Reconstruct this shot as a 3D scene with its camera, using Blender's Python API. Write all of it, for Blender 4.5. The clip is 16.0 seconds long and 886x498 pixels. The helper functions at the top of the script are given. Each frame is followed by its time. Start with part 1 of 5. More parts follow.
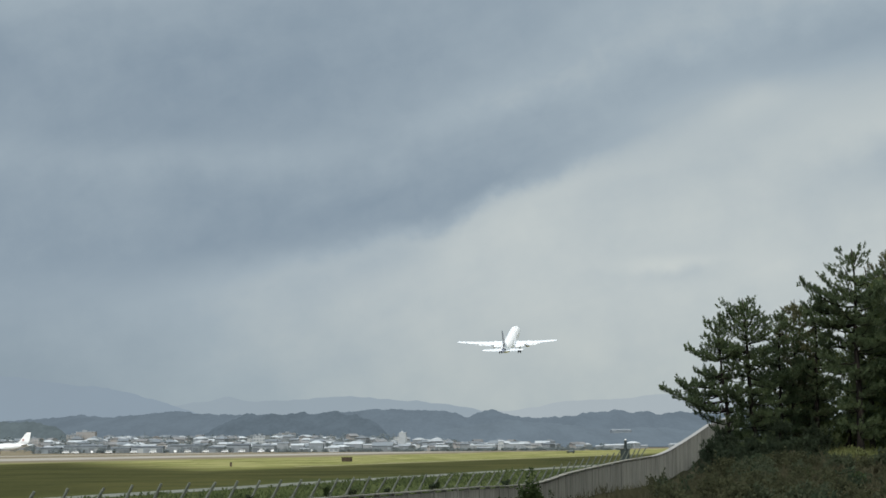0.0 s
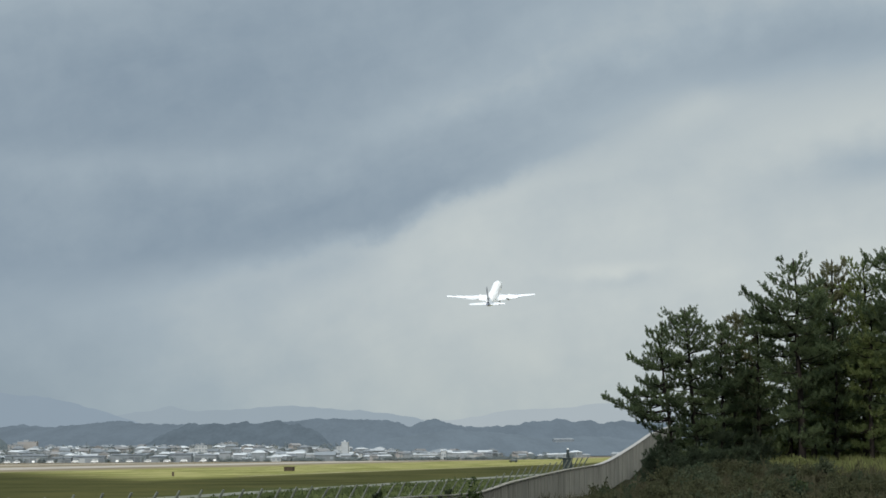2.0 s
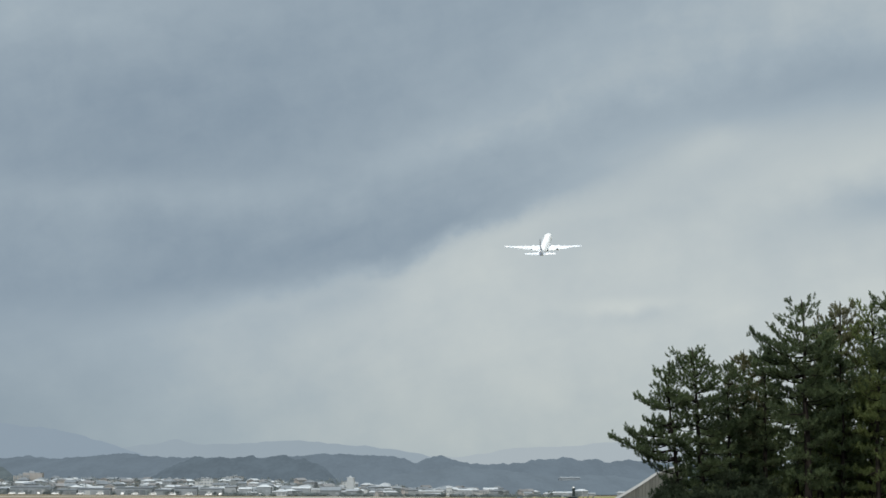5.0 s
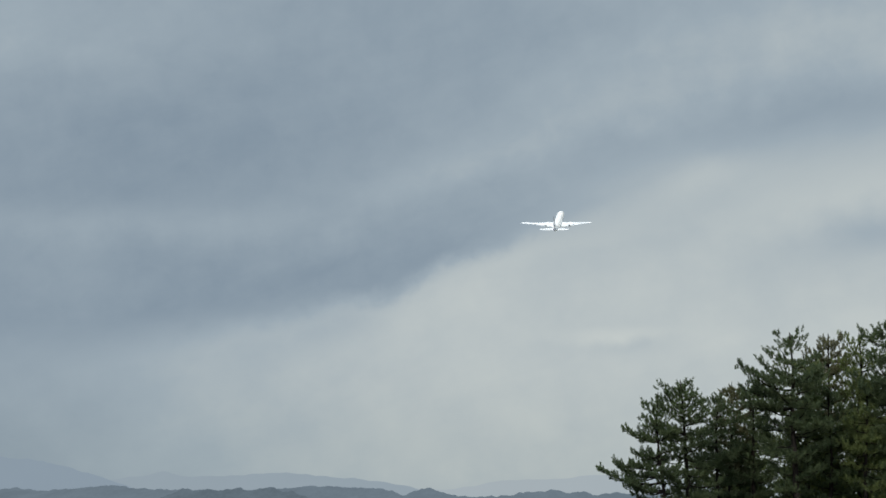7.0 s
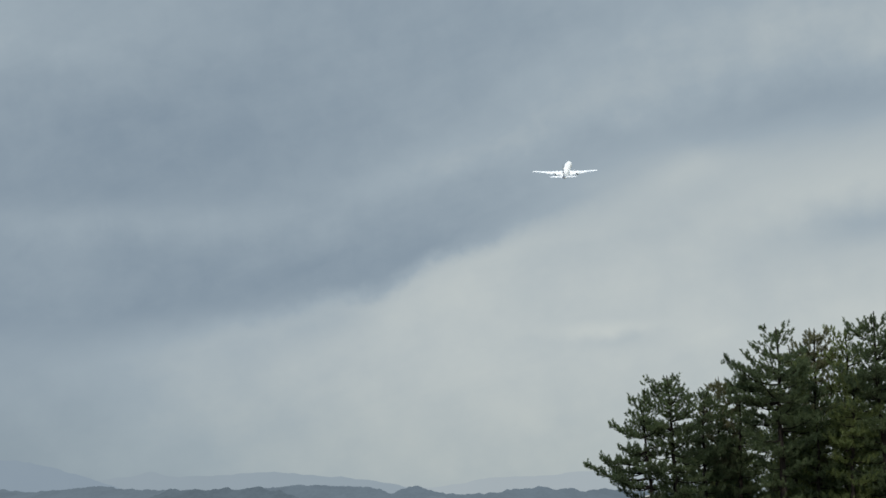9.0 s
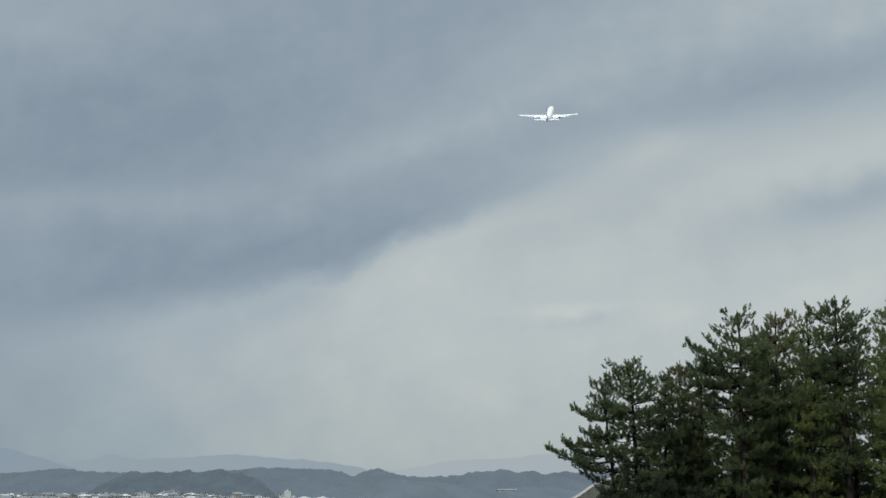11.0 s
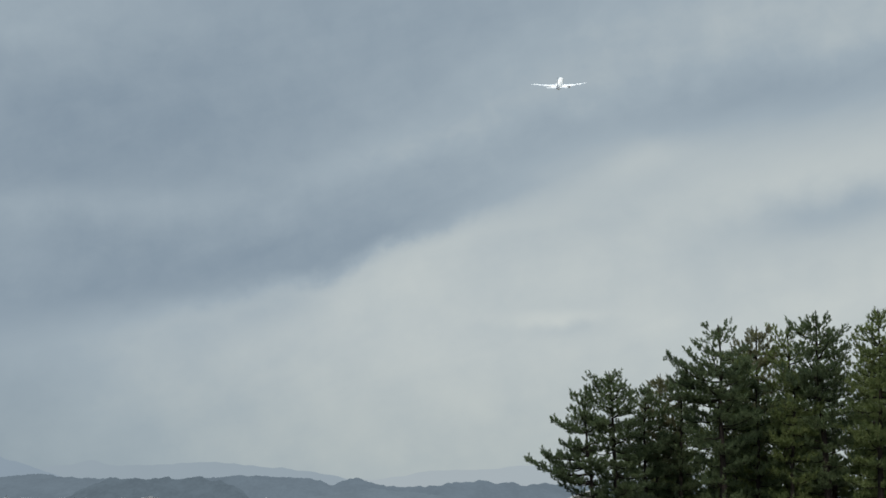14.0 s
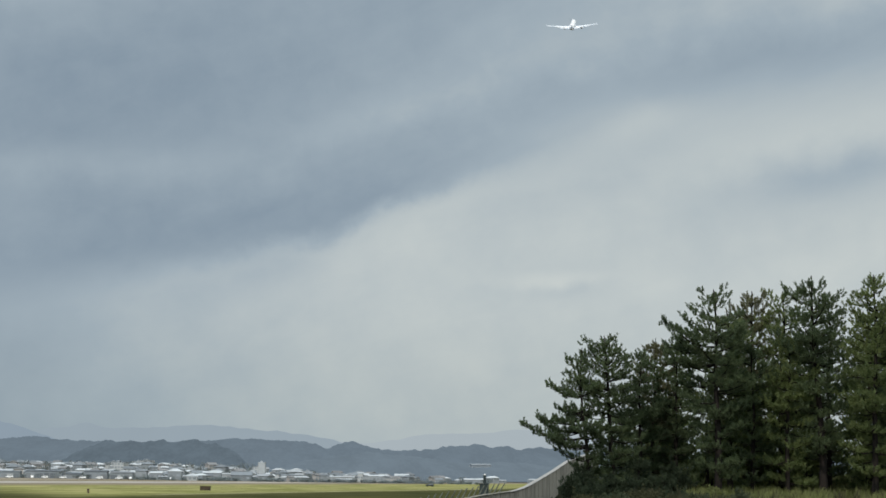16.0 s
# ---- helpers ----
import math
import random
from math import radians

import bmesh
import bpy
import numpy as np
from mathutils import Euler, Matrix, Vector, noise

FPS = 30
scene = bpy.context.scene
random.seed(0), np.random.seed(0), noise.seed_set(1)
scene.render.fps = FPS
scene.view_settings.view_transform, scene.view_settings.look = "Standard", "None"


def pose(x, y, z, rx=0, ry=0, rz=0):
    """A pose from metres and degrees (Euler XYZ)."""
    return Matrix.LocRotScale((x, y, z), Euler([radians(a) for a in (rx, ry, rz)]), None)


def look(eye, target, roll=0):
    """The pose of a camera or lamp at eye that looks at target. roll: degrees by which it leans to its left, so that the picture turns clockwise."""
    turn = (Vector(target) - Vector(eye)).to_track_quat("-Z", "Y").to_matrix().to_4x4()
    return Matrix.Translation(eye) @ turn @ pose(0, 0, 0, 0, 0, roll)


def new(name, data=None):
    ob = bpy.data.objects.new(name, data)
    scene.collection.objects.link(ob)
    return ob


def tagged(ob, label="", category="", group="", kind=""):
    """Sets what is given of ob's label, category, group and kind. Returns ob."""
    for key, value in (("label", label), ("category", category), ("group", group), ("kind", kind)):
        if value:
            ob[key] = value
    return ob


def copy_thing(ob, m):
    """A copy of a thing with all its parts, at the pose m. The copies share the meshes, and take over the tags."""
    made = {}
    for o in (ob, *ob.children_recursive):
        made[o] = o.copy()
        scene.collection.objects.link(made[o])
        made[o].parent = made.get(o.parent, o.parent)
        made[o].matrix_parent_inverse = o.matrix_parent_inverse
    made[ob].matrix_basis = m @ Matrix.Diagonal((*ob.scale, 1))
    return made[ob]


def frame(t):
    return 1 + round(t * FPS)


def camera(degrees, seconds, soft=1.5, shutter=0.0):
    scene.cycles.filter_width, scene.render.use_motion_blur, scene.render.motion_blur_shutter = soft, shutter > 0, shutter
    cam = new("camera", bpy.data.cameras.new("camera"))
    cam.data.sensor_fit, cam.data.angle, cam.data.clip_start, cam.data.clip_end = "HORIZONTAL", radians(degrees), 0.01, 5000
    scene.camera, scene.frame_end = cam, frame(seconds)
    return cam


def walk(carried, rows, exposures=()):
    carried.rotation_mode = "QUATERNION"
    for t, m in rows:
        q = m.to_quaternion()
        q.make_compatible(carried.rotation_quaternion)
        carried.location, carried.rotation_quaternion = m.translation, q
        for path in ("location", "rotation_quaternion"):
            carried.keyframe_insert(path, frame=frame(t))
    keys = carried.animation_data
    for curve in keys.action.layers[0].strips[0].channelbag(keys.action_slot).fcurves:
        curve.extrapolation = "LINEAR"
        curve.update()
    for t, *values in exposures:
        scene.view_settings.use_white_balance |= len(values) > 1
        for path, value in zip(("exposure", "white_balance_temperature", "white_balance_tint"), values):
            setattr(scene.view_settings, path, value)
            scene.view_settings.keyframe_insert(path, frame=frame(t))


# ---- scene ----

# ================= camera =================
LENS = 18.18
EYE = (0.0, 0.0, 3.6)
cam = camera(LENS, 16.0, soft=1.6)
# seconds, turn to the left, tilt up, lean to the left (degrees)
PATH = [
    (0.0, 0.0, 4.05, -0.4), (0.5, -0.126, 4.201, -0.474), (1.0, -0.457, 4.329, -0.647),
    (1.5, -0.966, 4.357, -0.54), (2.0, -1.192, 4.233, -0.475), (2.5, -1.18, 4.394, -0.339),
    (3.0, -1.257, 4.619, -0.142), (3.5, -1.182, 4.72, -0.035), (4.0, -1.036, 4.836, 0.061),
    (6.5, -1.185, 5.398, 0.552), (7.0, -1.253, 5.659, 0.361), (7.5, -1.36, 5.769, 0.183),
    (8.0, -1.183, 5.56, -0.038), (8.5, -1.266, 5.531, -0.188), (9.0, -1.556, 5.612, -0.194),
    (9.5, -1.857, 5.542, -0.151), (12.0, -2.741, 5.138, 0.207), (12.5, -2.894, 5.122, 0.49),
    (13.0, -2.572, 5.436, 0.322), (13.5, -2.472, 5.594, 0.376), (14.0, -2.712, 5.469, 0.602),
    (14.5, -2.582, 5.195, 0.735), (15.0, -2.58, 4.969, 0.711), (15.5, -2.717, 4.796, 0.718),
    (16.0, -2.806, 4.724, 0.807),
]
walk(cam, [(t, pose(*EYE, 90 + tilt, 0, turn) @ pose(0, 0, 0, 0, 0, lean)) for t, turn, tilt, lean in PATH],
     exposures=((0.0, 0.01), (0.5, 0.04), (4.0, 0.03), (6.5, -0.02), (7.5, -0.07), (9.5, -0.07), (12.0, -0.02), (12.5, 0.11), (13.0, 0.03), (14.0, -0.03), (16.0, 0.01)))

# ================= sky, sun =================
SUN_TURN, SUN_HEIGHT = 212.0, 48.0  # compass-like bearing clockwise from +y, elevation


class Nodes:
    """A short way to write node trees."""

    def __init__(self, tree):
        self.tree, self.n, self.l = tree, tree.nodes, tree.links

    def put(self, kind, *ins, **props):
        node = self.n.new(kind)
        for key, value in props.items():
            if key == "operation":
                node.operation = value
            elif key == "blend_type":
                node.blend_type = value
            elif key == "data_type":
                node.data_type = value
            elif key == "interpolation_type":
                node.interpolation_type = value
            elif key == "feature":
                node.feature = value
            elif key == "noise_dimensions":
                node.noise_dimensions = value
        for i, v in enumerate(ins):
            if v is None:
                continue
            if isinstance(v, bpy.types.NodeSocket):
                self.l.new(v, node.inputs[i])
            else:
                node.inputs[i].default_value = v
        return node

    def m(self, op, a, b=0.0, c=None):
        return self.put("ShaderNodeMath", a, b, c, operation=op).outputs[0]

    def vm(self, op, a, b=None):
        return self.put("ShaderNodeVectorMath", a, b, operation=op)

    def step(self, x, lo, hi, a=0.0, b=1.0):
        return self.put("ShaderNodeMapRange", x, lo, hi, a, b, interpolation_type="SMOOTHSTEP").outputs[0]

    def mix(self, f, a, b, blend="MIX"):
        node = self.n.new("ShaderNodeMix")
        node.data_type, node.blend_type = "RGBA", blend
        for i, v in ((0, f), (6, a), (7, b)):
            if isinstance(v, bpy.types.NodeSocket):
                self.l.new(v, node.inputs[i])
            else:
                node.inputs[i].default_value = v if i == 0 else (*v[:3], 1)
        return node.outputs[2]

    def noise(self, vec, scale, detail=3.0, rough=0.55, distortion=0.0):
        node = self.n.new("ShaderNodeTexNoise")
        if vec is not None:
            self.l.new(vec, node.inputs["Vector"])
        node.inputs["Scale"].default_value = scale
        node.inputs["Detail"].default_value = detail
        node.inputs["Roughness"].default_value = rough
        node.inputs["Distortion"].default_value = distortion
        return node.outputs[0]


def overcast_group():
    """Broken rain cloud by direction: a dark deck above, brighter haze below its slanting edge."""
    g = bpy.data.node_groups.new("overcast", "ShaderNodeTree")
    g.interface.new_socket("Direction", in_out="INPUT", socket_type="NodeSocketVector")
    g.interface.new_socket("Color", in_out="OUTPUT", socket_type="NodeSocketColor")
    k = Nodes(g)
    gi, go = g.nodes.new("NodeGroupInput"), g.nodes.new("NodeGroupOutput")
    d = k.vm("NORMALIZE", gi.outputs[0]).outputs[0]
    sep = k.put("ShaderNodeSeparateXYZ", d)
    x, y, z = sep.outputs
    az = k.m("MULTIPLY", k.m("ARCTAN2", x, y), 4.9)      # 1 unit = 11.7 degrees
    el = k.m("MULTIPLY", k.m("ARCSINE", z), 4.9)
    uv = k.put("ShaderNodeCombineXYZ", az, el, 0.0).outputs[0]
    # slanted, stretched copies for streaks
    sl = k.put("ShaderNodeCombineXYZ", k.m("ADD", az, k.m("MULTIPLY", el, 0.35)),
               k.m("SUBTRACT", k.m("MULTIPLY", el, 3.0), k.m("MULTIPLY", az, 0.9)), 0.0).outputs[0]
    n1 = k.m("SUBTRACT", k.noise(uv, 2.2, 4.0, 0.5), 0.5)
    n2 = k.m("SUBTRACT", k.noise(uv, 8.0, 4.0, 0.55), 0.5)
    n3 = k.m("SUBTRACT", k.noise(uv, 19.0, 4.0, 0.6, 0.5), 0.5)
    streak = k.m("SUBTRACT", k.noise(sl, 1.6, 5.0, 0.55, 0.4), 0.5)
    fine = k.m("SUBTRACT", k.noise(sl, 5.0, 4.0, 0.5), 0.5)
    # the slanting edge of the deck
    curve = g.nodes.new("ShaderNodeFloatCurve")
    k.l.new(k.m("MULTIPLY_ADD", az, 0.4, 0.5), curve.inputs[1])
    pts = curve.mapping.curves[0].points
    edge = ((-1.2, 0.285), (-0.675, 0.312), (-0.335, 0.342), (-0.055, 0.395), (0.065, 0.43), (0.125, 0.465),
            (0.255, 0.525), (0.385, 0.565), (0.565, 0.627), (0.9, 0.69), (1.2, 0.76))
    for i, (a, e) in enumerate(edge):
        p = (a * 0.4 + 0.5, e)
        if i == 0:
            pts[0].location = p
        elif i == len(edge) - 1:
            pts[1].location = p
        else:
            pts.new(*p)
    curve.mapping.update()
    off = k.m("SUBTRACT", el, curve.outputs[0])
    off = k.m("ADD", off, k.m("MULTIPLY", n2, 0.085))
    off = k.m("ADD", off, k.m("MULTIPLY", n1, 0.08))
    off = k.m("ADD", off, k.m("MULTIPLY", fine, 0.035))
    off = k.m("ADD", off, k.m("MULTIPLY", n3, 0.030))
    soft_w = k.step(k.m("ABSOLUTE", k.m("SUBTRACT", az, 0.05)), 0.0, 0.75, 0.030, 0.050)
    soft_w = k.m("ADD", soft_w, k.step(az, 0.12, 0.55, 0.0, 0.050))
    deck = k.step(k.m("DIVIDE", off, soft_w), -1.0, 1.0)
    # value: 0 = darkest grey blue, 1 = lightest haze
    low = k.step(az, -1.0, 0.25, 0.225, 0.855)              # haze under the deck, duller to the left
    low = k.m("ADD", low, k.m("MULTIPLY", k.step(el, 0.0, 0.30, -0.13, 0.0), 1.0))
    high = k.step(k.m("ADD", k.m("MULTIPLY", el, 0.5), k.m("MULTIPLY", az, 0.9)), 0.0, 1.1, 0.215, 0.375)
    val = k.put("ShaderNodeMix", deck, None, low, high).outputs[0]
    val = k.m("ADD", val, k.m("MULTIPLY", streak, k.put("ShaderNodeMix", deck, None, 0.20, 0.42).outputs[0]))
    val = k.m("ADD", val, k.m("MULTIPLY", fine, 0.10))
    val = k.m("ADD", val, k.m("MULTIPLY", n2, 0.27))
    val = k.m("ADD", val, k.m("MULTIPLY", n3, k.put("ShaderNodeMix", deck, None, 0.06, 0.13).outputs[0]))
    val = k.m("ADD", val, k.m("MULTIPLY", n1, 0.12))
    # single swells and rifts of the cloud: centre, half sizes, slope, strength
    for ca, ce, wa, we, sl_, s in (
            (-0.47, 0.525, 0.40, 0.035, 0.00, 0.20), (-0.25, 0.43, 0.50, 0.050, 0.16, -0.07),
            (-0.42, 0.68, 0.34, 0.11, 0.05, -0.12), (-0.62, 0.89, 0.33, 0.15, 0.0, 0.27),
            (0.15, 0.64, 0.30, 0.045, 0.30, 0.13), (0.30, 0.54, 0.16, 0.016, 0.45, -0.06),
            (0.92, 0.53, 0.20, 0.045, 0.20, -0.30), (0.72, 0.72, 0.32, 0.040, 0.18, -0.16),
            (1.00, 0.88, 0.30, 0.12, 0.0, 0.22), (0.415, 0.338, 0.09, 0.013, 0.05, 0.14), (0.43, 0.315, 0.06, 0.012, 0.0, -0.07),
            (-0.08, 0.355, 0.13, 0.040, 0.3, -0.12), (0.10, 0.39, 0.07, 0.05, 0.5, 0.06), (0.38, 0.74, 0.38, 0.11, 0.30, 0.19), (0.40, 0.630, 0.17, 0.045, 0.3, 0.10), (0.50, 0.525, 0.20, 0.045, 0.3, -0.09), (0.57, 0.62, 0.06, 0.03, 0.3, 0.10), (0.95, 0.38, 0.30, 0.05, 0.2, 0.08)):
        da = k.m("SUBTRACT", az, ca)
        de = k.m("SUBTRACT", k.m("SUBTRACT", el, ce), k.m("MULTIPLY", da, sl_))
        de = k.m("ADD", de, k.m("MULTIPLY", n2, 0.05))
        r = k.m("ADD", k.m("POWER", k.m("ABSOLUTE", k.m("DIVIDE", da, wa)), 2.0),
                k.m("POWER", k.m("ABSOLUTE", k.m("DIVIDE", de, we)), 2.0))
        val = k.m("ADD", val, k.m("MULTIPLY", k.m("EXPONENT", k.m("MULTIPLY", r, -1.0)), s))
    ramp = g.nodes.new("ShaderNodeValToRGB")
    k.l.new(val, ramp.inputs[0])
    el_ = ramp.color_ramp.elements
    el_[0].position, el_[0].color = 0.0, (0.216, 0.284, 0.356, 1)
    el_[1].position, el_[1].color = 1.0, (0.556, 0.603, 0.596, 1)
    mid = el_.new(0.5)
    mid.color = (0.341, 0.414, 0.471, 1)
    warm = k.mix(k.step(el, 0.06, 0.34, 1.0, 0.0), (1.0, 1.0, 1.0), (1.012, 1.0, 0.960))
    k.l.new(k.mix(1.0, ramp.outputs[0], warm, "MULTIPLY"), go.inputs[0])
    return g


OVERCAST = overcast_group()

world = bpy.data.worlds.new("world")
scene.world = world
world.use_nodes = True
wk = Nodes(world.node_tree)
world.node_tree.nodes.clear()
sky = wk.n.new("ShaderNodeTexSky")
sky.sky_type, sky.sun_disc = "NISHITA", False
sky.sun_elevation, sky.sun_rotation = radians(SUN_HEIGHT), radians(SUN_TURN)
sky.dust_density, sky.air_density = 3.0, 1.2
cloud = wk.n.new("ShaderNodeGroup")
cloud.node_tree = OVERCAST
wk.l.new(wk.put("ShaderNodeTexCoord").outputs["Generated"], cloud.inputs[0])
clear = wk.n.new("ShaderNodeBackground")
wk.l.new(sky.outputs[0], clear.inputs[0])
clear.inputs[1].default_value = 0.06
grey = wk.n.new("ShaderNodeBackground")
wk.l.new(cloud.outputs[0], grey.inputs[0])
# thinner, brighter cloud towards the sun, behind the camera
SUNWARD = (math.sin(radians(SUN_TURN)) * math.cos(radians(SUN_HEIGHT)), math.cos(radians(SUN_TURN)) * math.cos(radians(SUN_HEIGHT)), math.sin(radians(SUN_HEIGHT)))
facing = wk.vm("DOT_PRODUCT", wk.put("ShaderNodeTexCoord").outputs["Generated"], SUNWARD).outputs["Value"]
wk.l.new(wk.step(facing, -0.3, 1.0, 1.0, 2.6), grey.inputs[1])
both = wk.n.new("ShaderNodeMixShader")
both.inputs[0].default_value = 0.85
wk.l.new(clear.outputs[0], both.inputs[1])
wk.l.new(grey.outputs[0], both.inputs[2])
wk.l.new(both.outputs[0], wk.n.new("ShaderNodeOutputWorld").inputs[0])

sun = new("sun", bpy.data.lights.new("sun", "SUN"))
sun.data.energy, sun.data.angle, sun.data.color = 2.7, radians(1.5), (1.0, 0.95, 0.87)
a, e = radians(SUN_TURN), radians(SUN_HEIGHT)
sun.matrix_world = look((0, 0, 60), (-math.sin(a) * math.cos(e), -math.cos(a) * math.cos(e), 60 - math.sin(e)))

# ================= materials =================


def material(name, base, rough=0.8, second=None, scale=4.0, amount=0.5, fine=40.0, bump=0.0, metal=0.0,
             vary=0.0, coord="Object", glow=None, glow_mix=0.0, mottle=0.84):
    """Principled surface with two scales of variation; vary: change from piece to piece; glow: far haze of a backdrop,
    painted in as emission.
    """
    mt = bpy.data.materials.new(name)
    mt.use_nodes = True
    k = Nodes(mt.node_tree)
    p = mt.node_tree.nodes["Principled BSDF"]
    tc = k.put("ShaderNodeTexCoord").outputs[coord]
    if coord == "Object" and scale < 0:
        tc = k.put("ShaderNodeNewGeometry").outputs["Position"]
        scale = -scale
    if glow:
        tc = k.put("ShaderNodeVectorMath", tc, (1.0, 0.1, 1.3), operation="MULTIPLY").outputs[0]
    second = second or tuple(c * 0.7 for c in base)
    a = k.noise(tc, scale, 4.0, 0.6)
    b = k.noise(tc, fine, 3.0, 0.6)
    f = k.step(k.m("ADD", k.m("MULTIPLY", a, 0.65), k.m("MULTIPLY", b, 0.35)), 0.5 - amount * 0.4, 0.5 + amount * 0.4)
    col = k.mix(f, base, second)
    if vary:
        rnd = k.put("ShaderNodeObjectInfo").outputs["Random"]
        col = k.mix(1.0, col, k.mix(rnd, (1 - vary,) * 3, (1 + vary,) * 3), "MULTIPLY")
    k.l.new(col, p.inputs["Base Color"])
    p.inputs["Roughness"].default_value = rough
    p.inputs["Metallic"].default_value = metal
    if rough > 0.8:
        p.inputs["Specular IOR Level"].default_value = 0.1
    if bump:
        bn = k.put("ShaderNodeBump")
        bn.inputs["Strength"].default_value = bump
        bn.inputs["Distance"].default_value = 0.02
        k.l.new(b, bn.inputs["Height"])
        k.l.new(bn.outputs[0], p.inputs["Normal"])
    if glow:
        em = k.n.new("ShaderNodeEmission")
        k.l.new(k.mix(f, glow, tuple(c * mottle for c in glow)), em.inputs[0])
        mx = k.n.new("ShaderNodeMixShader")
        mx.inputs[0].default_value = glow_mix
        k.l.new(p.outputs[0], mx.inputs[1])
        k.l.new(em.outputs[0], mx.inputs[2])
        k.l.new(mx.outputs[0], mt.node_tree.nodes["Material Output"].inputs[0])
    return mt


def leaf_material(name, light, dark, rough=0.6, scale=0.5):
    """Foliage: each leaf or needle differs a little, and patches of young and old growth."""
    mt = bpy.data.materials.new(name)
    mt.use_nodes = True
    k = Nodes(mt.node_tree)
    p = mt.node_tree.nodes["Principled BSDF"]
    geo = k.put("ShaderNodeNewGeometry")
    big = k.noise(geo.outputs["Position"], scale, 3.0, 0.6)
    f = k.m("ADD", k.m("MULTIPLY", geo.outputs["Random Per Island"], 0.5), k.m("MULTIPLY", k.step(big, 0.3, 0.7), 0.5))
    k.l.new(k.mix(f, dark, light), p.inputs["Base Color"])
    p.inputs["Roughness"].default_value = rough
    p.inputs["Specular IOR Level"].default_value = 0.12
    # light that comes through the leaf
    tr = k.n.new("ShaderNodeBsdfTranslucent")
    k.l.new(k.mix(f, tuple(c * 1.2 for c in dark), tuple(c * 1.2 for c in light)), tr.inputs[0])
    mx = k.n.new("ShaderNodeMixShader")
    mx.inputs[0].default_value = 0.48
    k.l.new(p.outputs[0], mx.inputs[1])
    k.l.new(tr.outputs[0], mx.inputs[2])
    k.l.new(mx.outputs[0], mt.node_tree.nodes["Material Output"].inputs[0])
    return mt


